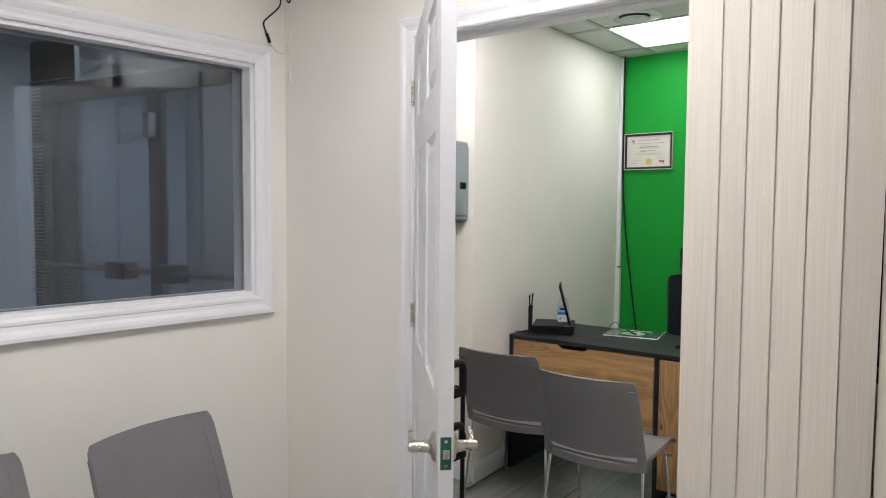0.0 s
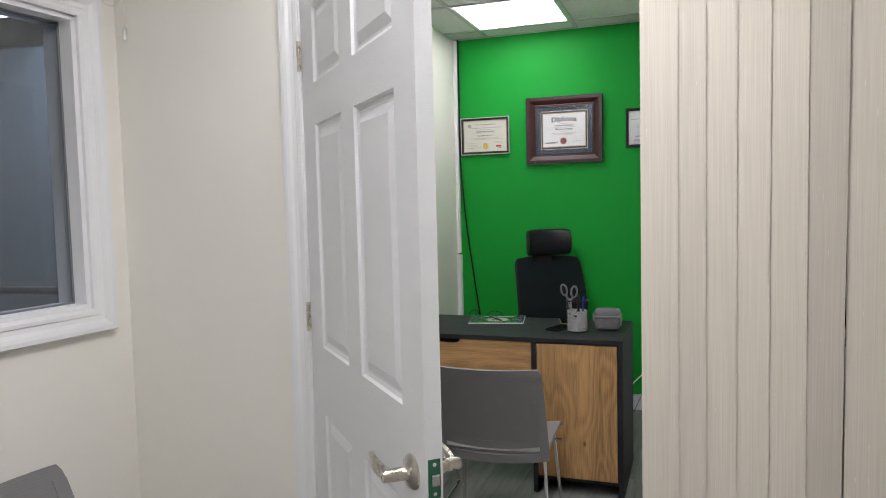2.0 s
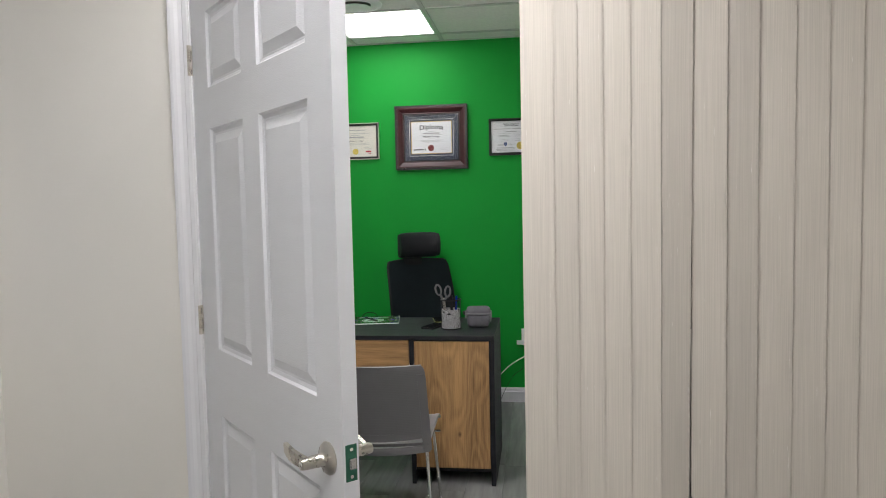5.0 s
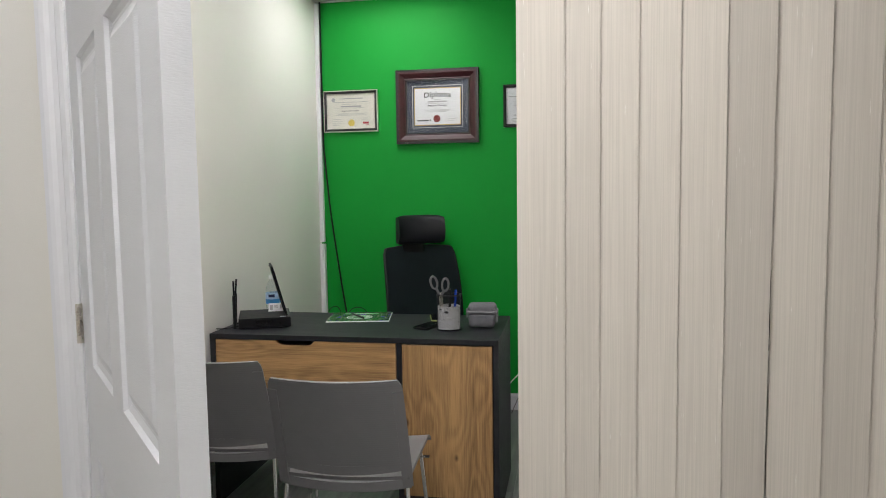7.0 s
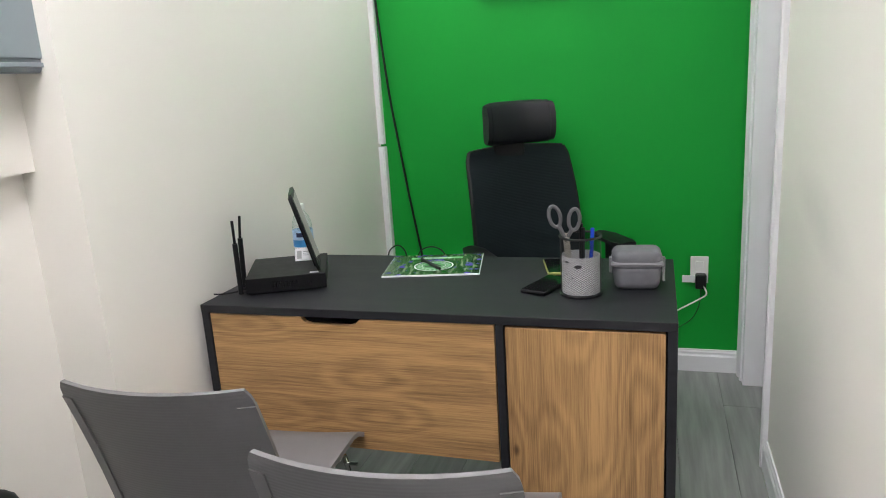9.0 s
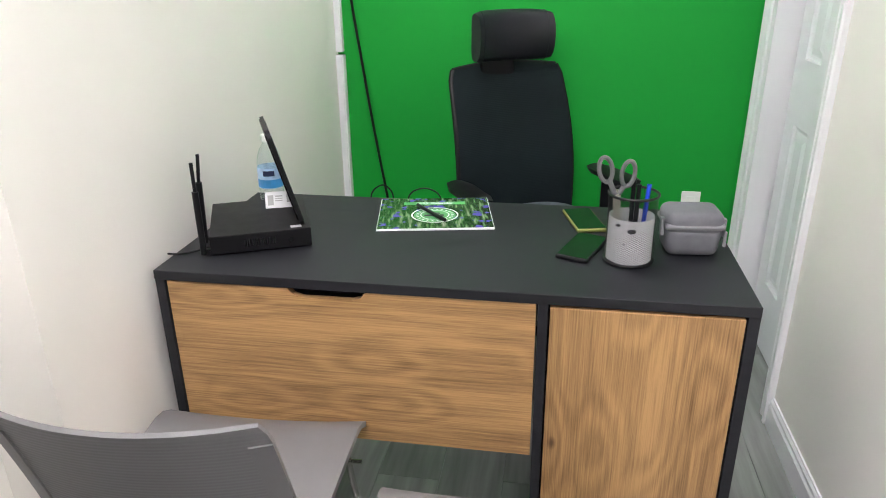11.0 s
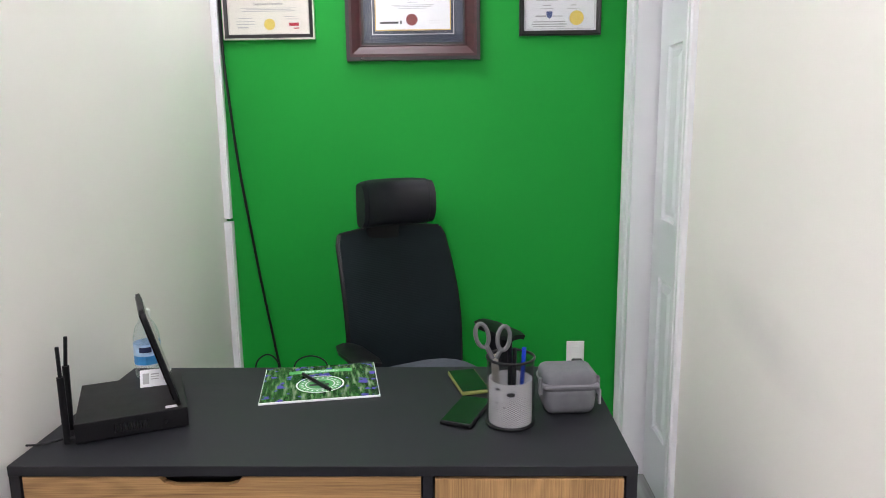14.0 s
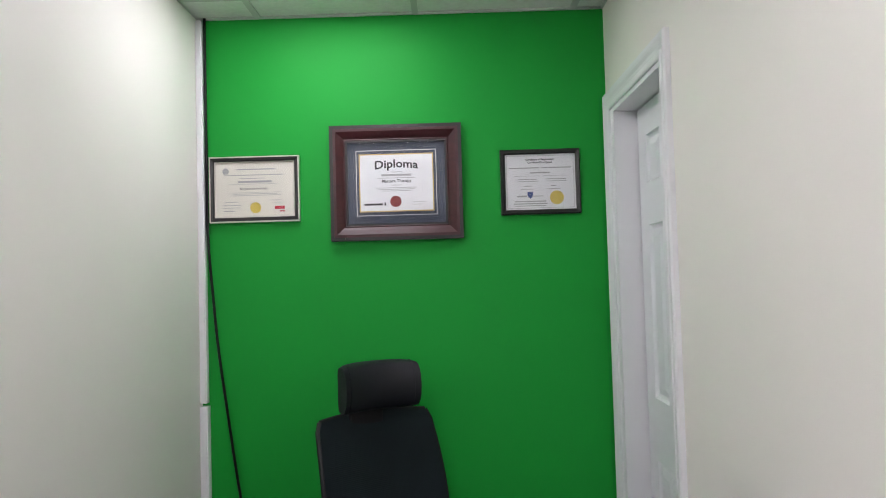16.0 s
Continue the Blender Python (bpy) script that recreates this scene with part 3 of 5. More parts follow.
# second window of the dividing wall, behind the blinds
win2 = structure(empty("window_2", Matrix()), "dark window behind closed vertical blinds", "window")
part("window_frame", boxes(((-0.10, 1.785, 1.03), (-0.07, 1.895, 2.0)), ((1.07, 1.785, 1.03), (1.10, 1.895, 2.0)), ((-0.07, 1.785, 1.03), (1.07, 1.895, 1.06)), ((-0.07, 1.785, 1.97), (1.07, 1.895, 2.0))), ALU_DARK, win2)
part("pane", boxes(((-0.07, 1.84, 1.06), (1.07, 1.846, 1.97))), BLACKGLASS, win2)


def door_leaf(W, cols, rows, thick=0.036, Ht=2.03):
    """Moulded panel door leaf: hinge at x = 0, faces at y = 0 and y = thick."""
    bm = bmesh.new()
    xs = sorted({0, W, *[c for p in cols for c in p]})
    zs = sorted({0, Ht, *[r for p in rows for r in p]})
    for side in (0, 1):
        def pt(x, z, d):
            return bm.verts.new((x, d if side == 0 else thick - d, z))
        for xa, xb in zip(xs, xs[1:]):
            for za, zb in zip(zs, zs[1:]):
                if (xa, xb) in cols and (za, zb) in rows:
                    prev = None
                    for o, d in ((0, 0), (0.005, 0.007), (0.014, 0.011), (0.020, 0.011), (0.044, 0.002)):
                        ring = [pt(xa + o, za + o, d), pt(xb - o, za + o, d), pt(xb - o, zb - o, d), pt(xa + o, zb - o, d)]
                        if prev:
                            for k in range(4):
                                bm.faces.new((prev[k], prev[(k + 1) % 4], ring[(k + 1) % 4], ring[k]))
                        prev = ring
                    bm.faces.new(prev)
                else:
                    bm.faces.new([pt(xa, za, 0), pt(xb, za, 0), pt(xb, zb, 0), pt(xa, zb, 0)])
    for (xa, za), (xb, zb) in (((0, 0), (W, 0)), ((W, 0), (W, Ht)), ((W, Ht), (0, Ht)), ((0, Ht), (0, 0))):
        bm.faces.new([bm.verts.new(c) for c in ((xa, 0, za), (xb, 0, zb), (xb, thick, zb), (xa, thick, za))])
    bmesh.ops.remove_doubles(bm, verts=bm.verts, dist=1e-5)
    return bm


def lever(parent, x, z, y, s):
    """Lever handle on the face at y that looks along s * y; the paddle points to -x."""
    bm = bmesh.new()
    lathe(bm, [(0.0, 0.0), (0.035, 0.0), (0.036, 0.005), (0.031, 0.011), (0.020, 0.014), (0.0145, 0.020), (0.0135, 0.040), (0.0125, 0.062), (0.0115, 0.066), (0.0, 0.066)], 28)
    rose = part("rose", bm, NICKEL, parent, smooth=True)
    rose.matrix_basis = pose(x, y, z, 90 if s < 0 else -90)
    part("lock_cylinder", lathe(bmesh.new(), [(0.0, 0.0672), (0.007, 0.0672), (0.0075, 0.0655)], 20), CHROME, rose)
    part("privacy_pin", boxes(((-0.0008, -0.004, 0.067), (0.0008, 0.004, 0.0676))), BLACK, rose)

    def paddle(u, v):
        w = 0.0115 - 0.002 * v + 0.0035 * math.sin(v * math.pi) - (0.010 * ((v - 0.9) / 0.1) ** 2 if v > 0.9 else 0)
        return x + 0.006 - 0.118 * v, y + s * (0.050 + 0.009 * math.sin(v * math.pi * 0.9)), z + (2 * u - 1) * w + 0.010 * v * v
    part("lever", sheet(bmesh.new(), paddle, 6, 16, 0.009), NICKEL, parent, smooth=True)


door = structure(empty("door_1", pose(-1.240, 1.772, 0.012, 0, 0, -46.3)), "white six-panel door standing open into the waiting room", "door")
part("leaf", door_leaf(0.910, ((0.135, 0.405), (0.513, 0.793)), ((0.20, 0.772), (0.972, 1.618), (1.735, 1.950))), DOORPAINT, door)
lever(door, 0.845, 0.850, 0.0, -1)
lever(door, 0.845, 0.850, 0.036, 1)
plate = part("latch_plate", boxes(((0.9095, 0.005, 0.815), (0.9115, 0.031, 0.893)), bev=0.0006), mat("green_film_on_steel", (0.04, 0.16, 0.10), 0.3, metal=0.4), door, "latch plate with green film")
part("latch_bolt", boxes(((0.911, 0.010, 0.842), (0.921, 0.026, 0.866)), bev=0.003), CHROME, plate)
bm = bmesh.new()
for dz in (0.825, 0.883):
    tube(bm, [(0.9115, 0.018, dz), (0.9128, 0.018, dz)], 0.004, 10)
part("screw", bm, CHROME, plate)
for hz in (0.23, 1.000, 1.790):
    hb = tube(bmesh.new(), [(-0.004, -0.008, hz), (-0.004, -0.008, hz + 0.09)], 0.0065, 10)
    box(hb, (-0.024, -0.004, hz), (-0.004, 0.001, hz + 0.09))
    part("hinge", hb, NICKEL, door, "satin steel butt hinge")

# narrow door in the office side wall
casing_2 = structure(empty("door_frame", Matrix()), "white casing of a side door", "door frame")
part("casing", surround(bmesh.new(), 0, 0, 0.62, 2.10, CASING, legs=True), WHITE, casing_2).matrix_basis = pose(-0.128, 4.52, 0, 0, 0, -90)
part("jamb", boxes(((-0.133, 3.894, 0), (0.0, 3.912, 2.10)), ((-0.133, 4.476, 0), (0.0, 4.526, 2.10)), ((-0.133, 3.912, 2.084), (0.0, 4.476, 2.106))), WHITE, casing_2)
door2 = structure(empty("door_2", pose(-0.050, 4.462, 0.012, 0, 0, -90)), "closed white panel door in the side wall", "door")
part("leaf", door_leaf(0.546, ((0.095, 0.250), (0.305, 0.460)), ((0.240, 0.828), (1.042, 1.645), (1.790, 1.960)), Ht=2.066), DOORPAINT, door2)

# baseboards
for name, m, L in (("baseboard", pose(-0.49 - 1.21, 4.61, 0), 1.56), ("baseboard", pose(-1.71, 2.805, 0, 0, 0, 90), 1.80),
                   ("baseboard", pose(-1.87, 2.805, 0), 0.16), ("baseboard", pose(-1.865, 1.90, 0, 0, 0, 90), 0.905),
                   ("baseboard", pose(-0.128, 3.83, 0, 0, 0, -90), 1.93), ("baseboard", pose(-1.955, 1.78, 0), 0.64)):
    b = structure(part(name, run(bmesh.new(), BASE, L), WHITE), "white moulded baseboard", "baseboard")
    b.matrix_basis = m

# ceilings
def tiled_ceiling(name, x0, y0, x1, y1, gx, gy, holes, label):
    """Lay-in ceiling; tiles 6 mm above the bars; holes: cells taken by light panels."""
    bm = bmesh.new()
    xs = [x0] + [g for g in gx if x0 < g < x1] + [x1]
    ys = [y0] + [g for g in gy if y0 < g < y1] + [y1]
    for xa, xb in zip(xs, xs[1:]):
        for ya, yb in zip(ys, ys[1:]):
            if any(xa < hx < xb and ya < hy < yb for hx, hy in holes):
                continue
            box(bm, (xa, ya, H + 0.006), (xb, yb, H + 0.03))
    ob = structure(part(name, bm, TILE), label, "ceiling")
    bm = bmesh.new()
    for g in xs[1:-1]:
        box(bm, (g - 0.012, y0, H - 0.002), (g + 0.012, y1, H + 0.0055))
    for g in ys[1:-1]:
        for xa, xb in zip(xs, xs[1:]):
            box(bm, (xa + 0.012, g - 0.012, H - 0.002), (xb - 0.012, g + 0.012, H + 0.0055))
    box(bm, (x0, y0, H + 0.04), (x1, y1, H + 0.06))
    for lo, hi in (((x0, y0), (x0 + 0.018, y1)), ((x1 - 0.018, y0), (x1, y1)), ((x0, y1 - 0.018), (x1, y1)), ((x0, y0), (x1, y0 + 0.018))):
        box(bm, (*lo, H - 0.003), (*hi, H + 0.0045))
    part("ceiling_grid", bm, TBAR, ob)


GX = [-1.470 + 0.6125 * k for k in range(-3, 6)]
GY = [3.80 + 0.6125 * k for k in range(-9, 2)]
tiled_ceiling("ceiling_office", -1.87, 1.88, -0.12, 4.615, GX, GY, ((-1.16, 4.10), (-1.16, 2.27)), "white lay-in tile ceiling of the office")
tiled_ceiling("ceiling_waiting", -2.4, -1.32, 1.5, 1.80, GX, GY, ((-0.55, -0.17), (-0.55, 1.05)), "white lay-in tile ceiling of the waiting room")


def light_panel(x, y, material, label):
    ob = empty("ceiling_light", pose(x, y, H), label, "ceiling light")
    part("diffuser", boxes(((-0.282, -0.282, 0.002), (0.282, 0.282, 0.008))), material, ob)
    part("frame", surround(bmesh.new(), -0.282, -0.282, 0.282, 0.282, [(0, 0.0), (0, 0.005), (0.016, 0.005), (0.016, 0.0)]), WHITE, ob).matrix_basis = pose(0, 0, 0.001, 90 - 180)


light_panel(-1.164, 4.106, PANEL_GLOW, "square flush LED ceiling panel, lit")
light_panel(-1.164, 2.269, ENTRY_GLOW, "square flush LED ceiling panel over the visitor chairs")
for lx, ly in ((-0.551, -0.181), (-0.551, 1.044)):
    light_panel(lx, ly, WAIT_GLOW, "square flush LED ceiling panel of the waiting room")

# added fill light, out of view: lifts the lobby behind the glass
lobby_fill = empty("ceiling_light", pose(-3.2, 2.45, 2.46), "unseen cool fill panel added to brighten the lobby", "ceiling light")
part("diffuser", boxes(((-0.6, -0.55, 0.0), (0.6, 0.55, 0.02))), glow("lobby_fill_glow", (0.82, 0.90, 1.0), 10.0), lobby_fill)
part("housing", boxes(((-0.61, -0.56, 0.02), (0.61, 0.56, 0.04))), WHITE, lobby_fill)

vent = empty("ceiling_vent", pose(-1.21, 3.63, H), "round white ceiling air diffuser", "vent")
part("ring", lathe(bmesh.new(), [(0.150, 0.0), (0.148, -0.006), (0.118, -0.016), (0.112, -0.010), (0.085, -0.004)], 36), WHITE, vent, smooth=True)
part("cone", lathe(bmesh.new(), [(0.083, -0.018), (0.080, -0.022), (0.03, -0.012), (0.0, -0.010)], 36), WHITE, vent, smooth=True)
part("throat", lathe(bmesh.new(), [(0.11, -0.003), (0.0, -0.002)], 36), BLACK, vent)

# cable trunking in the corner of the green wall
tr = structure(empty("trim", pose(-1.71, 4.61, 0)), "white corner cable trunking, jointed and chipped", "trim")
part("upper_channel", boxes(((0.0, -0.028, 1.038), (0.026, 0.0, H - 0.01)), ((0.004, -0.031, 1.038), (0.022, -0.026, H - 0.01)), bev=0.002), WHITE, tr)
part("lower_channel", boxes(((-0.001, -0.034, 0.10), (0.030, 0.0, 1.026)), ((0.005, -0.037, 0.10), (0.024, -0.032, 1.026)), bev=0.002), WHITE, tr)

# ---------------- things in the office ----------------


def desk():
    ob = empty("desk", pose(-1.680, 3.115, 0), "black desk with oak drawer and cupboard fronts", "desk")
    W, D, T = 1.246, 0.56, 0.75
    part("tabletop", boxes(((0, 0, T - 0.022), (W, D, T)), bev=0.0015), BLACKTOP, ob)
    part("side_panel", boxes(((0, 0.002, 0), (0.022, D - 0.01, T - 0.022)), bev=0.001), BLACKTOP, ob)
    part("side_panel", boxes(((W - 0.022, 0.002, 0), (W, D - 0.01, T - 0.022)), bev=0.001), BLACKTOP, ob)
    part("divider", boxes(((0.826, 0.002, 0), (0.846, D - 0.01, T - 0.022)), bev=0.001), BLACKTOP, ob)
    # modesty panel with a scooped finger grip
    bm = bmesh.new()
    zt = T - 0.024
    top = [(0.026, zt), (0.300, zt), (0.312, zt - 0.014), (0.330, zt - 0.020), (0.440, zt - 0.020), (0.458, zt - 0.014), (0.470, zt), (0.822, zt)]
    poly = [(0.822, 0.357), (0.026, 0.357)]
    for y, flip in ((0.004, 1), (0.020, -1)):
        vs = [bm.verts.new((x, y, z)) for x, z in (top + poly)]
        bm.faces.new(vs[::flip])
    bm.verts.ensure_lookup_table()
    n = len(top) + 2
    for k in range(n):
        bm.faces.new((bm.verts[k], bm.verts[(k + 1) % n], bm.verts[n + (k + 1) % n], bm.verts[n + k]))
    part("drawer_front", bm, OAK_H, ob)
    part("drawer_box", boxes(((0.03, 0.05, 0.58), (0.82, D - 0.04, 0.70))), BLACKTOP, ob)
    part("cupboard_front", boxes(((0.850, 0.0, 0.087), (W - 0.026, 0.018, T - 0.028)), bev=0.0015), OAK_V, ob)
    part("plinth", boxes(((0.846, 0.03, 0.06), (W - 0.022, D - 0.02, 0.087))), BLACKTOP, ob)
    part("back_panel", boxes(((0.846, D - 0.03, 0.087), (W - 0.022, D - 0.012, T - 0.022))), BLACKTOP, ob)


desk()


def visitor_chair(m, label, group):
    """Stacking chair: faces +y, back at y = 0."""
    ob = empty("visitor_chair", m, label, "chair", group)

    def back(u, v):
        hw = 0.224 - 0.008 * v - 0.012 * (max(0, v - 0.88) / 0.12) ** 2.5
        x = (u - 0.5) * 2
        z = 0.462 + 0.304 * v
        y = 0.075 - 0.085 * v - 0.016 * v * v - 0.042 * (1 - x * x)
        return x * hw, y, z
    part("backrest", sheet(bmesh.new(), back, 16, 18, 0.009), RIBBED, ob, smooth=True)
    for s in (-1, 1):
        bm = bmesh.new()
        sheet(bm, lambda u, v: Vector(back(0.5 + s * (0.5 - 0.075 * u), -0.26 + 1.14 * v)), 2, 12, 0.015)
        part("side_stile", bm, PLASTIC, ob, smooth=True)
    part("lower_rail", sheet(bmesh.new(), lambda u, v: ((u - 0.5) * 0.43, 0.082 - 0.042 * (1 - (2 * u - 1) ** 2) - 0.006 * v, 0.442 + 0.032 * v - 0.010 * (1 - (2 * u - 1) ** 2)), 12, 2, 0.014), PLASTIC, ob, smooth=True)
    part("lower_rail", sheet(bmesh.new(), lambda u, v: ((u - 0.5) * 0.44, 0.095 - 0.036 * (1 - (2 * u - 1) ** 2), 0.375 + 0.032 * v - 0.008 * (1 - (2 * u - 1) ** 2)), 12, 2, 0.014), PLASTIC, ob, smooth=True)

    def seat(u, v):
        x = (u - 0.5) * 2
        drop = -0.030 * max(0, v - 0.82) ** 2 * 30
        return x * (0.218 + 0.012 * v), 0.075 + 0.40 * v, 0.415 + 0.018 * v - 0.012 * (1 - x * x) + drop
    part("seat", sheet(bmesh.new(), seat, 12, 12, 0.012), PLASTIC, ob, smooth=True)
    for s in (-1, 1):
        pts = fillet([(s * 0.205, 0.10, 0.393), (s * 0.226, 0.055, 0.012), (s * 0.226, 0.46, 0.012), (s * 0.200, 0.40, 0.393), (s * 0.200, 0.10, 0.394)], 0.03)
        part("side_frame", tube(bmesh.new(), pts, 0.0075, 10), CHROME, ob, smooth=True)
    part("cross_bar", tube(bmesh.new(), [(-0.205, 0.36, 0.395), (0.205, 0.36, 0.395)], 0.006, 8), CHROME, ob, smooth=True)
    part("cross_bar", tube(bmesh.new(), [(-0.205, 0.12, 0.385), (0.205, 0.12, 0.385)], 0.006, 8), CHROME, ob, smooth=True)
    for s in (-1, 1):
        part("link_pin", tube(bmesh.new(), [(s * 0.20, 0.40, 0.36), (s * 0.235, 0.40, 0.36)], 0.005, 8), CHROME, ob)
    return ob


LAB = "grey plastic stacking chair on chrome legs"
visitor_chair(pose(-0.882, 2.448, 0, 0, 0, 3), LAB + " before the desk", "visitor chairs")
visitor_chair(pose(-1.428, 2.626, 0, 0, 0, 3), LAB + " beside the cream wall", "visitor chairs")
visitor_chair(pose(-1.585, 0.978, 0, 0, 0, -83), LAB + " under the lobby window", "waiting chairs")
visitor_chair(pose(-1.645, 0.418, 0, 0, 0, -83), LAB + " in the waiting room row", "waiting chairs")


def office_chair():
    """Swivel chair: local -y is where it faces, x across; back plane at y = 0."""
    ob = empty("office_chair", pose(-1.022, 4.335, 0, 0, 0, 31), "black mesh swivel chair with leather headrest and slate seat", "office chair")

    def back(u, v):
        x = (u - 0.5) * 2
        hw = 0.222 + 0.012 * math.sin(v * 2.2) - 0.022 * v - (0.010 * (v - 0.95) / 0.05 if v > 0.95 else 0)
        return x * hw + 0.018, -0.045 - 0.075 * math.sin(v * math.pi) * 0.5 + 0.115 * v - 0.03 * (x * x), 0.50 + 0.515 * v + 0.012 * (1 - x * x)
    part("backrest", sheet(bmesh.new(), back, 14, 18, 0.016), MESHFAB, ob, smooth=True)
    bm = bmesh.new()
    for s in (0.0, 1.0):
        tube(bm, [Vector(back(s, k / 16)) + Vector((0, 0.004, 0)) for k in range(17)], 0.011, 8)
    tube(bm, [Vector(back(k / 12, 1.0)) + Vector((0, 0.004, 0)) for k in range(13)], 0.010, 8)
    part("back_frame", bm, BLACK, ob, smooth=True)
    part("spine", boxes(((-0.035, 0.075, 0.42), (0.035, 0.11, 0.98)), bev=0.01), BLACK, ob)
    # headrest: padded roll
    bm = bmesh.new()
    n, rings = 20, []
    for i in range(15):
        x = (i / 14 - 0.5) * 2
        k = 1 - 0.10 * abs(x) ** 6
        ring = []
        for j in range(n):
            a = j * math.tau / n
            cy, cz = math.cos(a), math.sin(a)
            ry = 0.042 * k * abs(cy) ** 0.7 * (1 if cy > 0 else -1)
            rz = 0.084 * k * abs(cz) ** 0.7 * (1 if cz > 0 else -1)
            ring.append(bm.verts.new((x * 0.138, ry - 0.05 * x * x + 0.012 * (rz / 0.08) ** 2, 1.128 + rz)))
        rings.append(ring)
    for a, b in zip(rings, rings[1:]):
        for j in range(n):
            bm.faces.new((a[j], a[(j + 1) % n], b[(j + 1) % n], b[j]))
    bm.faces.new(rings[0])
    bm.faces.new(rings[-1])
    hr = part("headrest", bm, LEATHER, ob, smooth=True)
    part("headrest_bracket", boxes(((-0.075, 0.045, 0.96), (0.055, 0.078, 1.085)), bev=0.008), BLACK, ob)
    for s in (-1, 1):
        part("seam", tube(bmesh.new(), [Vector((s * 0.118, (math.cos(a) * 0.0425) - 0.037, 1.128 + math.sin(a) * 0.082)) for a in [k * math.tau / 24 for k in range(25)]], 0.0015, 5), LEATHER, hr)

    def seat(u, v):
        x, y = (u - 0.5) * 2, (v - 0.5) * 2
        return x * 0.245, -0.235 + y * 0.24, 0.515 - 0.03 * abs(x) ** 4 - 0.03 * abs(y) ** 4
    part("seat", sheet(bmesh.new(), seat, 14, 14, 0.06), SEATFAB, ob, smooth=True)
    for s in (-1, 1):
        ax = s * 0.272 + 0.02
        arm = part("arm_post", boxes(((ax - 0.016, -0.30, 0.44), (ax + 0.016, -0.21, 0.668)), bev=0.008), BLACK, ob)
        part("arm_bracket", boxes(((min(s * 0.12, s * 0.28), -0.285, 0.425), (max(s * 0.12, s * 0.28), -0.225, 0.455)), bev=0.006), BLACK, ob)
        part("arm_pad", sheet(bmesh.new(), lambda u, v: (ax + (u - 0.5) * 0.085 * (1 - 0.35 * max(0, abs(v - 0.5) - 0.3) * 5), -0.375 + 0.235 * v, 0.677 - 0.006 * (2 * u - 1) ** 2), 6, 10, 0.016), BLACK, arm, smooth=True)
    part("gas_lift", tube(bmesh.new(), [(0, -0.235, 0.10), (0, -0.235, 0.45)], 0.028, 14), BLACK, ob, smooth=True)
    for k in range(5):
        a = k * math.tau / 5 + 0.3
        d = Vector((math.cos(a), math.sin(a), 0))
        c = Vector((0, -0.235, 0))
        leg = part("base_leg", tube(bmesh.new(), [c + d * 0.02 + Vector((0, 0, 0.12)), c + d * 0.25 + Vector((0, 0, 0.075))], 0.018, 8), BLACK, ob, smooth=True)
        q = d.cross(Vector((0, 0, 1)))
        part("caster", tube(bmesh.new(), [c + d * 0.25 + Vector((0, 0, 0.028)) - q * 0.022, c + d * 0.25 + Vector((0, 0, 0.028)) + q * 0.022], 0.028, 14), BLACK, leg, smooth=True)


office_chair()


def bars(bm, rows, y):
    """Lines of unreadable print: (x centre, z, width, height)."""
    for x, z, w, h in rows:
        box(bm, (x - w / 2, y - 0.0003, z - h / 2), (x + w / 2, y, z + h / 2))
    return bm


def disc(bm, x, z, r, y, n=28):
    vs = [bm.verts.new((x + r * math.cos(k * math.tau / n) * (1 + 0.02 * (k % 2)), y, z + r * math.sin(k * math.tau / n) * (1 + 0.02 * (k % 2)))) for k in range(n)]
    bm.faces.new(vs)
    return bm


def wall_frame(name, x, z, w, h, prof, material, paper, inset, label):
    """Framed paper hung on the green wall; x, z: its middle."""
    ob = empty(name, pose(x, 4.609, z), label, "framed certificate")
    o = prof[-1][0]
    part("frame", surround(bmesh.new(), -w / 2 + o, -h / 2 + o, w / 2 - o, h / 2 - o, prof), material, ob)
    part("backing", boxes(((-w / 2 + 0.006, -0.006, -h / 2 + 0.006), (w / 2 - 0.006, -0.001, h / 2 - 0.006))), MATBOARD if name == "framed_diploma" else FRAMEBLACK, ob)
    sh = part("paper", boxes(((-w / 2 + inset, -0.0085, -h / 2 + inset), (w / 2 - inset, -0.0055, h / 2 - inset))), paper, ob)
    gl = part("glazing", boxes(((-w / 2 + o - 0.004, -0.0125, -h / 2 + o - 0.004), (w / 2 - o + 0.004, -0.0105, h / 2 - o + 0.004))), FRAMEGLASS, ob)
    gl.visible_shadow = False
    return ob, sh


YP = -0.0092
NARROW = [(0, 0.0), (0, 0.014), (0.004, 0.018), (0.014, 0.020), (0.018, 0.016), (0.018, 0.0)]
WIDE = [(0, 0.0), (0, 0.014), (0.008, 0.018), (0.012, 0.016), (0.022, 0.022), (0.040, 0.030), (0.050, 0.030), (0.056, 0.026), (0.060, 0.018), (0.060, 0.0)]
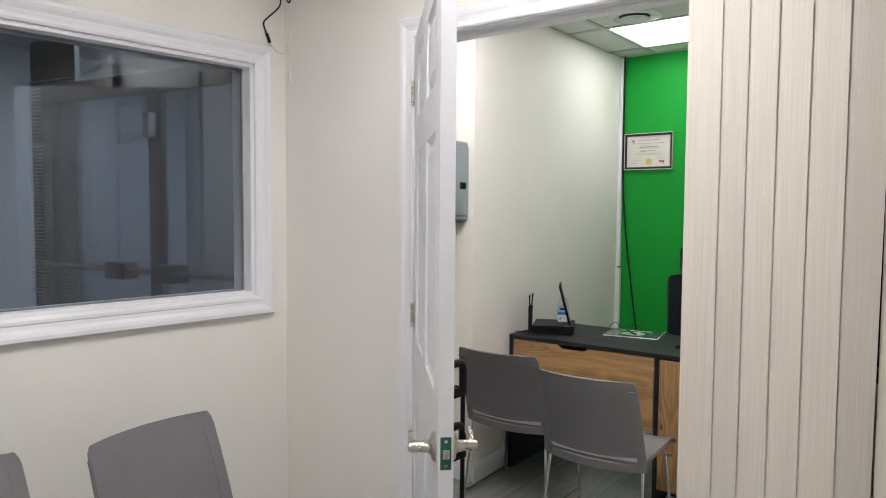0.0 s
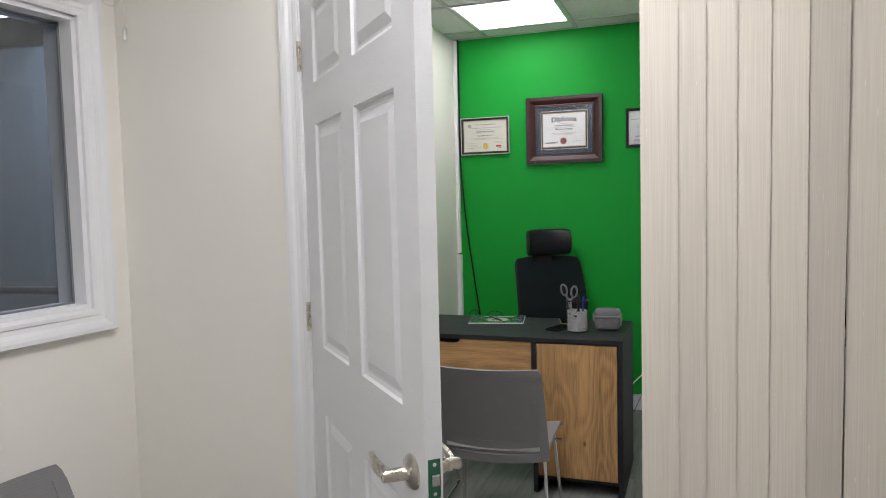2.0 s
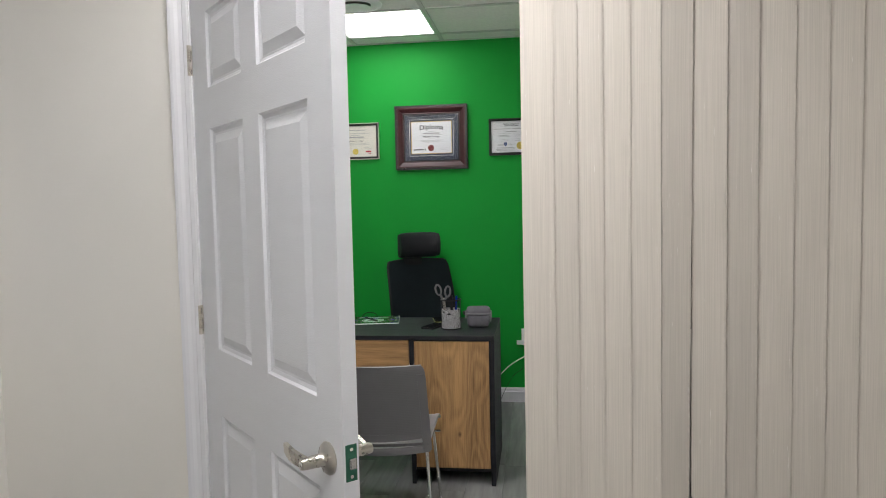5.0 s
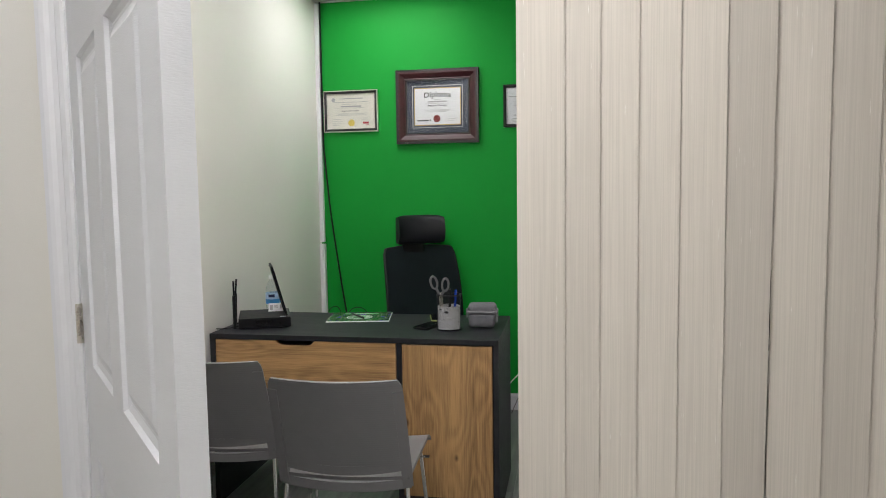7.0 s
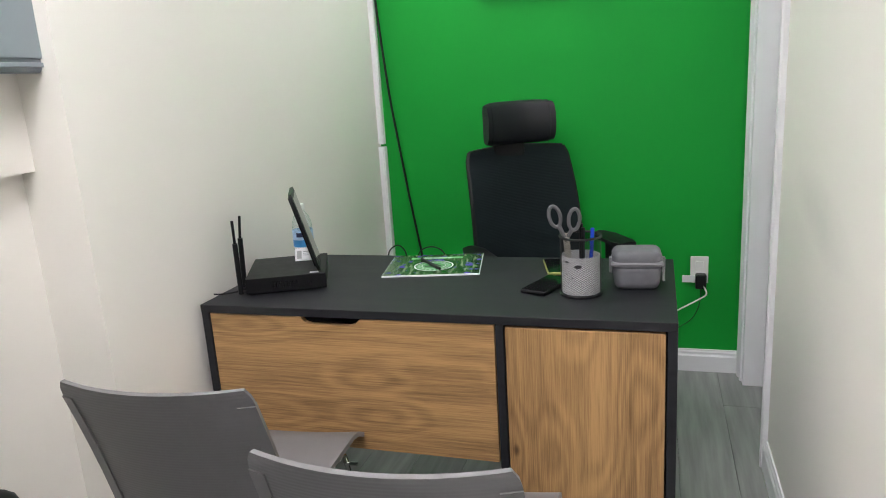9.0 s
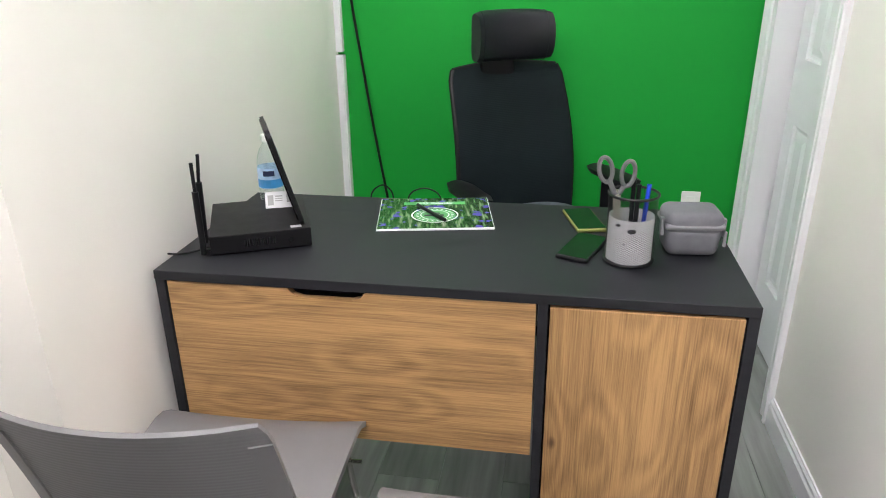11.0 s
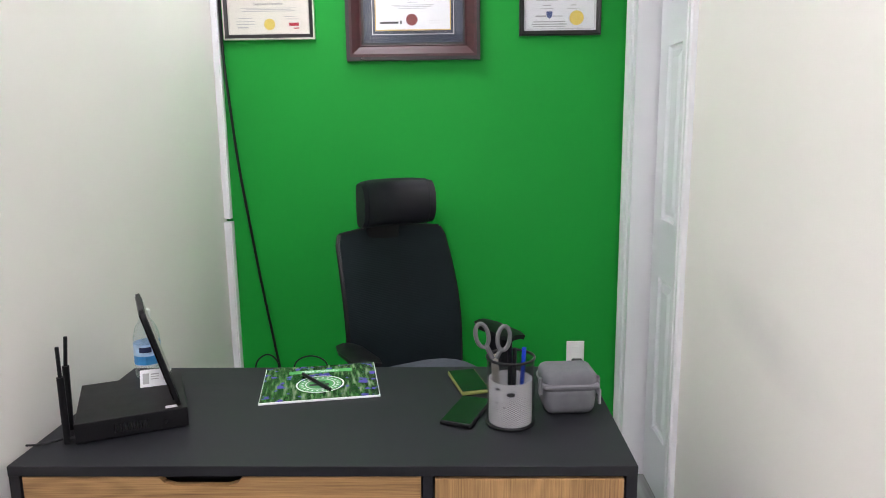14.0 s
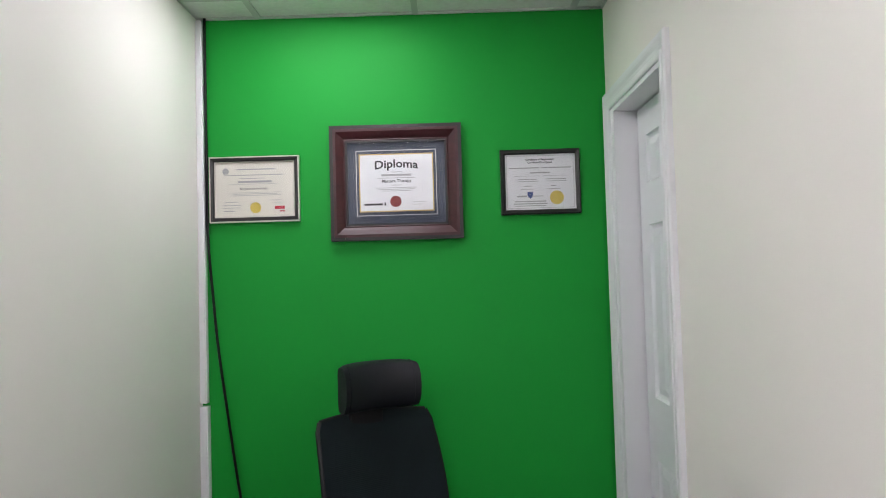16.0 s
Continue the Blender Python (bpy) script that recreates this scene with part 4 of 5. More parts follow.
# herbalist certificate
f, s = wall_frame("framed_certificate", -1.493, 1.850, 0.345, 0.252, NARROW, FRAMEBLACK, IVORY, 0.022, "black and silver framed ivory certificate on the green wall")
part("silver_edge", surround(bmesh.new(), -0.1725, -0.126, 0.1725, 0.126, [(-0.004, 0.0), (-0.004, 0.0205), (0.001, 0.0205), (0.001, 0.0)]), SILVER, f)
part("inner_edge", surround(bmesh.new(), -0.1505, -0.104, 0.1505, 0.104, [(0, 0.006), (0, 0.013), (0.004, 0.015), (0.004, 0.006)]), SILVER, f)
part("print", bars(bmesh.new(), [(0.005, 0.078, 0.15, 0.0045), (-0.005, 0.056, 0.23, 0.0028), (-0.01, 0.043, 0.10, 0.002), (0, 0.030, 0.13, 0.008), (-0.01, 0.021, 0.20, 0.0012), (0.0, -0.012, 0.21, 0.0012), (0, -0.017, 0.17, 0.002), (0, -0.023, 0.20, 0.002), (-0.09, -0.048, 0.05, 0.002), (-0.09, -0.060, 0.07, 0.002), (-0.09, -0.070, 0.07, 0.002), (-0.10, -0.082, 0.04, 0.004), (0.08, -0.043, 0.04, 0.002), (0.09, -0.052, 0.05, 0.0015)], YP), GREYINK, s)
words("Registered Herbalist", 0.0135, INK, s, -0.002, 0.003, YP)
part("emblem", disc(bmesh.new(), -0.112, 0.072, 0.0125, YP), GREYINK, s)
part("gold_seal", disc(bmesh.new(), 0.002, -0.071, 0.021, YP), GOLDSEAL, s)
part("red_badge", bars(bmesh.new(), [(0.095, -0.072, 0.038, 0.012), (0.105, -0.086, 0.020, 0.004)], YP), REDINK, s)
# diploma
f, s = wall_frame("framed_diploma", -0.9465, 1.861, 0.500, 0.437, WIDE, MAHOGANY, PAPER, 0.110, "mahogany framed diploma with slate mat on the green wall")
part("outer_lip", surround(bmesh.new(), -0.250, -0.2185, 0.250, 0.2185, [(-0.011, 0.0), (-0.010, 0.031), (0.003, 0.031), (0.003, 0.0)]), FRAMEBLACK, f)
part("inner_lip", surround(bmesh.new(), -0.188, -0.157, 0.188, 0.157, [(0, 0.006), (0, 0.0175), (0.007, 0.0175), (0.007, 0.006)]), FRAMEBLACK, f)
part("gold_fillet", surround(bmesh.new(), -0.1395, -0.108, 0.1395, 0.108, [(0, 0.006), (0, 0.0095), (0.004, 0.0095), (0.004, 0.006)]), GOLD, f)
part("white_fillet", surround(bmesh.new(), -0.153, -0.1245, 0.153, 0.1245, [(0, 0.006), (0, 0.0088), (0.002, 0.0088), (0.002, 0.006)]), PAPER, f)
words("Diploma", 0.044, INK, s, 0, 0.072, YP, 0.0010, 1.12, arch=1.1)
words("Massage Therapy", 0.0165, INK, s, 0.0, 0.006, YP, 0.0003)
part("print", bars(bmesh.new(), [(0, 0.041, 0.045, 0.0025), (0, 0.029, 0.115, 0.008), (0, 0.018, 0.15, 0.0022), (0, -0.010, 0.04, 0.0022), (0, -0.020, 0.16, 0.0022), (0, -0.026, 0.14, 0.0022), (0, -0.032, 0.11, 0.0022), (0.085, -0.076, 0.05, 0.0015), (0.08, -0.086, 0.04, 0.0015)], YP), GREYINK, s)
part("college_mark", bars(bmesh.new(), [(-0.090, -0.083, 0.070, 0.0075), (-0.045, -0.082, 0.006, 0.012)], YP), INK, s)
part("red_seal", disc(bmesh.new(), -0.004, -0.073, 0.0215, YP), REDSEAL, s)
# registration certificate
f, s = wall_frame("framed_certificate", -0.393, 1.848, 0.306, 0.250, NARROW, FRAMEBLACK, PAPER, 0.017, "black framed white certificate on the green wall")
part("border", surround(bmesh.new(), -0.128, -0.100, 0.128, 0.100, [(0, 0.0088), (0, 0.0093), (0.0012, 0.0093), (0.0012, 0.0088)]), GREYINK, s)
words("Certificate of Registration", 0.0105, INK, s, 0, 0.086, YP, 0.0003)
words("Certificat d'inscription", 0.0105, INK, s, 0, 0.075, YP, 0.0003)
part("print", bars(bmesh.new(), [(-0.062, 0.054, 0.115, 0.004), (0.062, 0.054, 0.115, 0.004), (0.0, 0.035, 0.075, 0.005), (-0.05, 0.023, 0.10, 0.001), (0.06, 0.023, 0.10, 0.001), (-0.05, 0.010, 0.07, 0.003), (0.06, 0.010, 0.08, 0.003), (-0.05, 0.002, 0.08, 0.002), (0.06, 0.002, 0.08, 0.002), (-0.05, -0.016, 0.03, 0.003), (0.05, -0.016, 0.02, 0.003), (-0.05, -0.028, 0.05, 0.002), (0.05, -0.028, 0.05, 0.002), (-0.072, -0.055, 0.04, 0.006), (-0.012, -0.055, 0.04, 0.003), (-0.04, -0.075, 0.12, 0.004), (-0.04, -0.084, 0.13, 0.004), (-0.04, -0.092, 0.12, 0.003)], YP), GREYINK, s)
part("gold_seal", disc(bmesh.new(), 0.062, -0.062, 0.0265, YP), GOLDSEAL, s)
bm = bmesh.new()
bm.faces.new([bm.verts.new((-0.040 + a, YP, -0.050 + b)) for a, b in ((-0.011, 0.012), (0.011, 0.012), (0.011, -0.002), (0.006, -0.010), (0.0, -0.014), (-0.006, -0.010), (-0.011, -0.002))])
part("shield", bm, BLUEINK, s)


def recorder():
    ob = empty("video_recorder", pose(-1.588, 3.203, 0.75, 0, 0, 24.5), "flat black video recorder with two antennas on the desk", "recorder")
    part("case", boxes(((0, 0, 0.004), (0.225, 0.245, 0.047)), bev=0.0015), BLACK, ob)
    for x, y in ((0.02, 0.02), (0.205, 0.02), (0.02, 0.215), (0.205, 0.215)):
        part("foot", tube(bmesh.new(), [(x, y, 0), (x, y, 0.005)], 0.009, 12), BLACK, ob)
    bm = bmesh.new()
    for k in range(12):
        box(bm, (0.075 + k * 0.006, -0.0012, 0.016), (0.078 + k * 0.006, 0.001, 0.034))
    part("vent_slot", bm, BLACKGLASS, ob)
    part("port", tube(bmesh.new(), [(0.178, -0.002, 0.022), (0.178, 0.002, 0.022)], 0.005, 12), BLACKGLASS, ob)
    part("sticker", boxes(((0.180, 0.010, 0.0472), (0.205, 0.025, 0.0476))), PAPER, ob)
    for y, tilt in ((0.014, 0.0), (0.088, 0.010)):
        bm = tube(bmesh.new(), [(0.0, y, 0.014), (-0.012, y, 0.014)], 0.0045, 8)
        tube(bm, [(-0.016, y, 0.004), (-0.016 + tilt * 0.4, y, 0.15)], 0.0072, 10)
        tube(bm, [(-0.016 + tilt * 0.4, y, 0.15), (-0.016 + tilt, y, 0.215)], 0.004, 8)
        part("antenna", bm, BLACK, ob, smooth=True)


recorder()
tag = tagged(part("paper_tag", boxes(((-0.025, -0.0006, 0), (0.045, 0.0006, 0.042))), PAPER), "small white printed label leaning on the recorder", "label")
tag.matrix_basis = pose(-1.515, 3.415, 0.798, -35, 0, 20)
part("print", bars(bmesh.new(), [(-0.012, 0.020, 0.014, 0.026), (0.008, 0.030, 0.018, 0.003), (0.008, 0.024, 0.018, 0.002), (0.008, 0.018, 0.018, 0.002), (0.034, 0.024, 0.014, 0.022)], -0.0008), GREYINK, tag)


def stand_display():
    """Slim plaque that leans, nearly edge-on to the doorway."""
    ob = empty("tablet", pose(-1.392, 3.290, 0.799, -15, 0, 117), "slim dark tablet leaning upright on the recorder", "tablet")
    bm = bmesh.new()
    out = []
    for cx, cz, a0 in ((0.175, 0.215, 0), (0.02, 0.215, 90), (0.03, 0.03, 180), (0.165, 0.03, 270)):
        for k in range(6):
            a = radians(a0 + k * 18)
            r = 0.02 if cz > 0.1 else 0.03
            out.append((cx + r * math.cos(a), cz + r * math.sin(a)))
    for y, flip in ((0, 1), (0.009, -1)):
        vs = [bm.verts.new((x, y, z)) for x, z in out]
        bm.faces.new(vs[::flip])
    bm.verts.ensure_lookup_table()
    n = len(out)
    for k in range(n):
        bm.faces.new((bm.verts[k], bm.verts[(k + 1) % n], bm.verts[n + (k + 1) % n], bm.verts[n + k]))
    part("body", bm, BLACK, ob)
    part("screen", boxes(((0.012, -0.0012, 0.014), (0.183, -0.0002, 0.222))), BLACKGLASS, ob)
    part("back_cover", boxes(((0.008, 0.0092, 0.02), (0.187, 0.0125, 0.228)), bev=0.001), BLACKGLASS, ob)


stand_display()


def bottle():
    ob = empty("water_bottle", pose(-1.578, 3.545, 0.75), "clear plastic water bottle with blue label, partly full", "bottle")
    prof = [(0.0, 0.004), (0.026, 0.002), (0.0325, 0.010), (0.0325, 0.045), (0.031, 0.050), (0.0325, 0.055), (0.032, 0.062), (0.032, 0.118), (0.0325, 0.124), (0.031, 0.140), (0.024, 0.162), (0.0135, 0.178), (0.0125, 0.188)]
    part("body", lathe(bmesh.new(), prof, 24), CLEAR, ob, smooth=True)
    part("label", lathe(bmesh.new(), [(0.0328, 0.064), (0.0328, 0.118)], 24), LABELPALE, ob, "pale and bright blue paper label")
    part("label_band", lathe(bmesh.new(), [(0.0331, 0.066), (0.0331, 0.088)], 24), LABELBLUE, ob)
    part("label_plate", sheet(bmesh.new(), lambda u, v: (0.0333 * math.cos(-1.75 + 0.9 * u), 0.0333 * math.sin(-1.75 + 0.9 * u), 0.098 + 0.014 * v), 8, 1, 0.0003), LABELNAVY, ob)
    part("water", lathe(bmesh.new(), [(0.0, 0.008), (0.0305, 0.012), (0.0305, 0.036), (0.0, 0.036)], 24), CLEAR, ob, smooth=True)
    part("cap", lathe(bmesh.new(), [(0.0145, 0.184), (0.0148, 0.200), (0.0135, 0.202), (0.0, 0.202)], 20), OUTLETWHITE, ob, smooth=True)


bottle()


def calendar():
    ob = empty("calendar", pose(-1.258, 3.413, 0.7505, 0, 0, 10.5), "glossy wall calendar with lavender cover lying on the desk", "calendar")
    part("page_block", boxes(((-0.003, -0.003, 0), (0.288, 0.236, 0.005)), bev=0.001), PAPER, ob)
    part("cover", boxes(((-0.001, 0, 0.0051), (0.286, 0.233, 0.0060))), COVER, ob)
    bm = bmesh.new()
    for r0, r1 in ((0.054, 0.058), (0.033, 0.036)):
        n = 40
        for k in range(n):
            q = [(r, kk * math.tau / n) for r, kk in ((r0, k), (r1, k), (r1, k + 1), (r0, k + 1))]
            bm.faces.new([bm.verts.new((0.142 + 1.05 * r * math.cos(a), 0.095 + r * math.sin(a), 0.0066)) for r, a in q])
    part("ring_mark", bm, PAPER, ob)
    bm = bmesh.new()
    n = 40
    bm.faces.new([bm.verts.new((0.142 + 0.054 * math.cos(k * math.tau / n), 0.095 + 0.051 * math.sin(k * math.tau / n), 0.0062)) for k in range(n)])
    part("badge", bm, LEAFGREEN, ob)
    bm = bmesh.new()
    for k in range(22):
        a = k * math.tau / 22
        c = Vector((0.142 + 0.0455 * math.cos(a), 0.095 + 0.043 * math.sin(a), 0.0065))
        e = 0.0034
        bm.faces.new([bm.verts.new(c + Vector(((x * math.cos(a) - y * math.sin(a)), x * math.sin(a) + y * math.cos(a), 0)) * e) for x, y in ((-1, -0.7), (1, -0.7), (1, 0.7), (-1, 0.7))])
    part("ring_print", bm, PAPER, ob)
    part("title_ribbon", boxes(((0.060, 0.178, 0.0061), (0.225, 0.200, 0.0064))), LEAFGREEN, ob)
    words("2023 Calendar", 0.017, PAPER, ob, 0.1425, 0.189, 0, 0.0004, flat=0.00655)
    part("leaf_emblem", boxes(((0.115, 0.085, 0.0065), (0.165, 0.097, 0.00665)), ((0.130, 0.102, 0.0065), (0.155, 0.112, 0.00665))), INK, ob)


calendar()
pen = tagged(part("pen", tube(bmesh.new(), [(0, 0, 0.005), (0.008, 0, 0.005), (0.135, 0, 0.005), (0.142, 0, 0.005)], 0.0045, 10), BLACK), "slim dark pen lying on the calendar", "pen")
pen.matrix_basis = pose(-1.192, 3.590, 0.7575, 0, 0, -50)
part("grip", tube(bmesh.new(), [(0.09, 0, 0.005), (0.125, 0, 0.005)], 0.0055, 10), BLACKMETAL, pen)


def phone(m, case, label):
    ob = empty("phone", m, label, "phone")
    part("case", boxes(((-0.037, -0.077, 0), (0.037, 0.077, 0.0105)), bev=0.004), case, ob)
    part("screen", boxes(((-0.034, -0.074, 0.0100), (0.034, 0.074, 0.0108))), BLACKGLASS, ob)


phone(pose(-0.765, 3.363, 0.7505, 0, 0, -20), BLACK, "black smartphone lying face up on the desk")
phone(pose(-0.758, 3.548, 0.7505, 0, 0, 14), OLIVE, "smartphone in an olive case on the desk")


def pen_cup():
    ob = empty("pen_cup", pose(-0.668, 3.318, 0.7505), "black wire mesh pencil cup on the desk", "pencil cup")
    R, Ht, n = 0.052, 0.152, 76
    bm = bmesh.new()
    # diamond lattice of thin strips
    for i in range(n):
        for j in range(60):
            if (i + j) % 2:
                continue
            for di in (1, -1):
                a0, a1 = i * math.tau / n, (i + di) * math.tau / n
                z0, z1 = 0.006 + 0.143 * j / 60, 0.006 + 0.143 * (j + 1) / 60
                w = 0.0005
                bm.faces.new([bm.verts.new(c) for c in ((R * math.cos(a0), R * math.sin(a0), z0 - w), (R * math.cos(a1), R * math.sin(a1), z1 - w), (R * math.cos(a1), R * math.sin(a1), z1 + w), (R * math.cos(a0), R * math.sin(a0), z0 + w))])
    part("mesh_wall", bm, BLACKMETAL, ob)
    for z, r in ((0.004, 0.0035), (Ht, 0.003)):
        part("rim", tube(bmesh.new(), [(R * math.cos(k * math.tau / 32), R * math.sin(k * math.tau / 32), z) for k in range(33)], r, 8), BLACKMETAL, ob, smooth=True)
    part("base", lathe(bmesh.new(), [(0, 0.003), (R, 0.003)], 32), BLACKMETAL, ob)
    part("paper_insert", lathe(bmesh.new(), [(0.048, 0.006), (0.048, 0.104), (0.0465, 0.104), (0.0465, 0.006)], 32), PAPER, ob, "white cards curled inside the cup")
    bm = bmesh.new()
    for a, z, r in ((-1.62, 0.082, 0.0075), (-2.25, 0.092, 0.005), (-1.9, 0.052, 0.003), (-2.3, 0.06, 0.003)):
        c, t = Vector((0.0485 * math.cos(a), 0.0485 * math.sin(a), z)), Vector((-math.sin(a), math.cos(a), 0))
        bm.faces.new([bm.verts.new(c + t * r * 1.3 * math.cos(k * math.tau / 12) + Vector((0, 0, r * 0.7 * math.sin(k * math.tau / 12)))) for k in range(12)])
    part("card_mark", bm, INK, ob)
    sc = empty("scissors", pose(-0.694, 3.318, 0.760, 0, -4, 12), "grey handled scissors standing in the pencil cup", "scissors")
    for s, h in ((-1, 0.226), (1, 0.213)):
        cx = s * 0.024
        bm = tube(bmesh.new(), [(cx + 0.014 * math.cos(a) + s * 0.003 * math.sin(a), 0, h - 0.03 + 0.027 * math.sin(a)) for a in [k * math.tau / 24 for k in range(25)]], 0.0048, 8)
        tube(bm, [(cx - s * 0.008, 0, h - 0.055), (s * 0.004, 0, 0.14)], 0.0055, 8)
        part("handle", bm, SCISSORGREY, sc, smooth=True)
    part("blade", boxes(((-0.008, -0.0015, 0.0), (0.008, 0.0015, 0.15))), NICKEL, sc)
    for x, y, z, material, lab in ((0.030, 0.004, 0.164, BLUEPEN, "blue ballpoint pen in the pencil cup"), (0.0, 0.018, 0.172, BLACK, "black marker in the pencil cup"), (0.008, -0.012, 0.168, BLACK, "black pen in the pencil cup")):
        p = tagged(part("pen", tube(bmesh.new(), [(0, 0, 0), (x * 0.3, y * 0.3, z - 0.008), (x * 0.31, y * 0.31, z)], 0.005, 10), material, smooth=True), lab, "pen")
        p.matrix_basis = pose(-0.668 + x * 0.7, 3.318 + y * 0.7, 0.758)


pen_cup()


def zip_case():
    ob = empty("zip_case", pose(-0.532, 3.392, 0.7505, 0, 0, 4), "small grey zipped nylon case on the desk", "case")

    def shell(z0, z1, grow):
        bm = bmesh.new()
        box(bm, (-0.062 - grow, -0.048 - grow, z0), (0.062 + grow, 0.048 + grow, z1), 0.020, 4)
        for v in bm.verts:
            k = 0.90 + 0.10 * min(1, max(0, v.co.z / 0.06))
            v.co.x, v.co.y = v.co.x * k, v.co.y * k
        return bm
    part("lower_shell", shell(0, 0.070, 0), GREYCASE, ob, smooth=True)
    part("lid", shell(0.050, 0.104, 0.001), GREYCASE, ob, smooth=True)
    bm = bmesh.new()
    box(bm, (-0.0645, -0.0505, 0.064), (0.0645, 0.0505, 0.078), 0.006, 2)
    part("zip_band", bm, PALEPLASTIC, ob)
    for x in (-0.066, 0.066):
        part("strap", boxes(((x - 0.004, -0.03, 0.045), (x + 0.004, -0.014, 0.085)), bev=0.002), PALEPLASTIC, ob)
    part("zip_pull", boxes(((0.062, -0.050, 0.028), (0.068, -0.042, 0.064)), bev=0.002), PALEPLASTIC, ob)


zip_case()


def outlet():
    ob = empty("wall_outlet", pose(-0.306, 4.61, 0.460), "white wall outlet on the green wall", "outlet")
    part("plate", boxes(((-0.036, -0.006, -0.058), (0.036, 0, 0.058)), bev=0.0025), OUTLETWHITE, ob)
    part("socket", boxes(((-0.016, -0.008, 0.008), (0.016, -0.005, 0.038)), ((-0.016, -0.008, -0.038), (0.016, -0.005, -0.008)), bev=0.002), OUTLETWHITE, ob)
    pl = empty("power_adapter", pose(-0.300, 4.602, 0.435), "black plug-in power adapter in the outlet", "adapter")
    part("body", boxes(((-0.022, -0.040, -0.050), (0.022, 0.0, 0.012)), bev=0.006), BLACK, pl)
    part("tag", boxes(((-0.075, -0.020, -0.025), (-0.025, -0.018, 0.005))), PAPER, pl)
    c = tagged(part("white_cord", tube(bmesh.new(), fillet([(-0.290, 4.565, 0.40), (-0.272, 4.56, 0.365), (-0.32, 4.57, 0.330), (-0.42, 4.56, 0.275), (-0.52, 4.52, 0.18), (-0.60, 4.45, 0.004)], 0.05), 0.0035, 8), CABLEWHITE, smooth=True), "thin white power cord hanging from the outlet", "cable")
    c2 = tagged(part("black_cord", tube(bmesh.new(), fillet([(-0.300, 4.57, 0.39), (-0.30, 4.58, 0.32), (-0.33, 4.585, 0.24), (-0.40, 4.58, 0.20), (-0.46, 4.55, 0.10), (-0.50, 4.5, 0.008)], 0.05), 0.0016, 6), BLACK, smooth=True), "thin black wire below the outlet", "cable")


outlet()
cab = tagged(part("wall_cable", tube(bmesh.new(), fillet([(-1.676, 4.592, H), (-1.676, 4.592, 2.1), (-1.676, 4.592, 1.66), (-1.643, 4.594, 1.243), (-1.583, 4.597, 0.784), (-1.525, 4.598, 0.406), (-1.46, 4.56, 0.10), (-1.40, 4.5, 0.01)], 0.1), 0.0055, 8), BLACK, smooth=True), "black cable slanting down the green wall", "cable")
for loop in ([(-1.350, 3.70, 0.012), (-1.350, 3.70, 0.760), (-1.312, 3.70, 0.784), (-1.285, 3.70, 0.760), (-1.28, 3.70, 0.012)],
             [(-1.250, 3.69, 0.012), (-1.240, 3.69, 0.762), (-1.190, 3.69, 0.782), (-1.145, 3.69, 0.762), (-1.13, 3.69, 0.012)]):
    tagged(part("desk_cable", tube(bmesh.new(), fillet(loop, 0.05), 0.0022, 8), BLACK, smooth=True), "thin black cable looping up behind the desk", "cable", "desk cables")
tagged(part("desk_cable", tube(bmesh.new(), fillet([(-1.605, 3.225, 0.762), (-1.63, 3.22, 0.756), (-1.66, 3.20, 0.754), (-1.692, 3.20, 0.753)], 0.02), 0.0025, 6), BLACK, smooth=True), "thin black lead from the recorder to the wall", "cable")


def breaker_panel():
    ob = empty("breaker_panel", pose(-1.825, 2.47, 1.375), "grey steel breaker panel on the cream wall", "electrical panel")
    part("box", boxes(((0, 0.010, 0.004), (0.060, 0.375, 0.404)), bev=0.004), PANELGREY, ob)
    d = part("cover", boxes(((0.060, 0.0, 0), (0.074, 0.388, 0.408)), bev=0.012), PANELGREY, ob)
    part("door", boxes(((0.074, 0.030, 0.030), (0.080, 0.352, 0.382)), bev=0.003), PANELGREY, d)
    part("latch", boxes(((0.080, 0.262, 0.165), (0.084, 0.312, 0.200)), bev=0.002), BLACK, d, "black latch")
    part("latch_slide", boxes(((0.083, 0.278, 0.170), (0.087, 0.296, 0.195)), bev=0.001), BLACKGLASS, d)
    for z in (0.07, 0.32):
        part("hinge", tube(bmesh.new(), [(0.080, 0.032, z), (0.080, 0.032, z + 0.03)], 0.004, 8), PANELGREY, d)
    part("lip", boxes(((0.074, 0.02, 0.012), (0.080, 0.365, 0.022)), bev=0.002), PANELGREY, d)
    for k in range(6):
        y = 0.05 + k * 0.034
        c = tagged(part("armoured_cable", tube(bmesh.new(), fillet([(0.035, y, 0.40), (0.042, y - 0.012, 0.425), (0.034 + 0.002 * k, y - 0.055, 0.455), (0.010, y - 0.10, 0.475), (-0.006, y - 0.115, 0.478)], 0.03), 0.0085, 10), SILVER, smooth=True), "metal armoured cable rising from the breaker panel", "cable", "panel cables")
        c.matrix_basis = pose(-1.825, 2.47, 1.375)


breaker_panel()


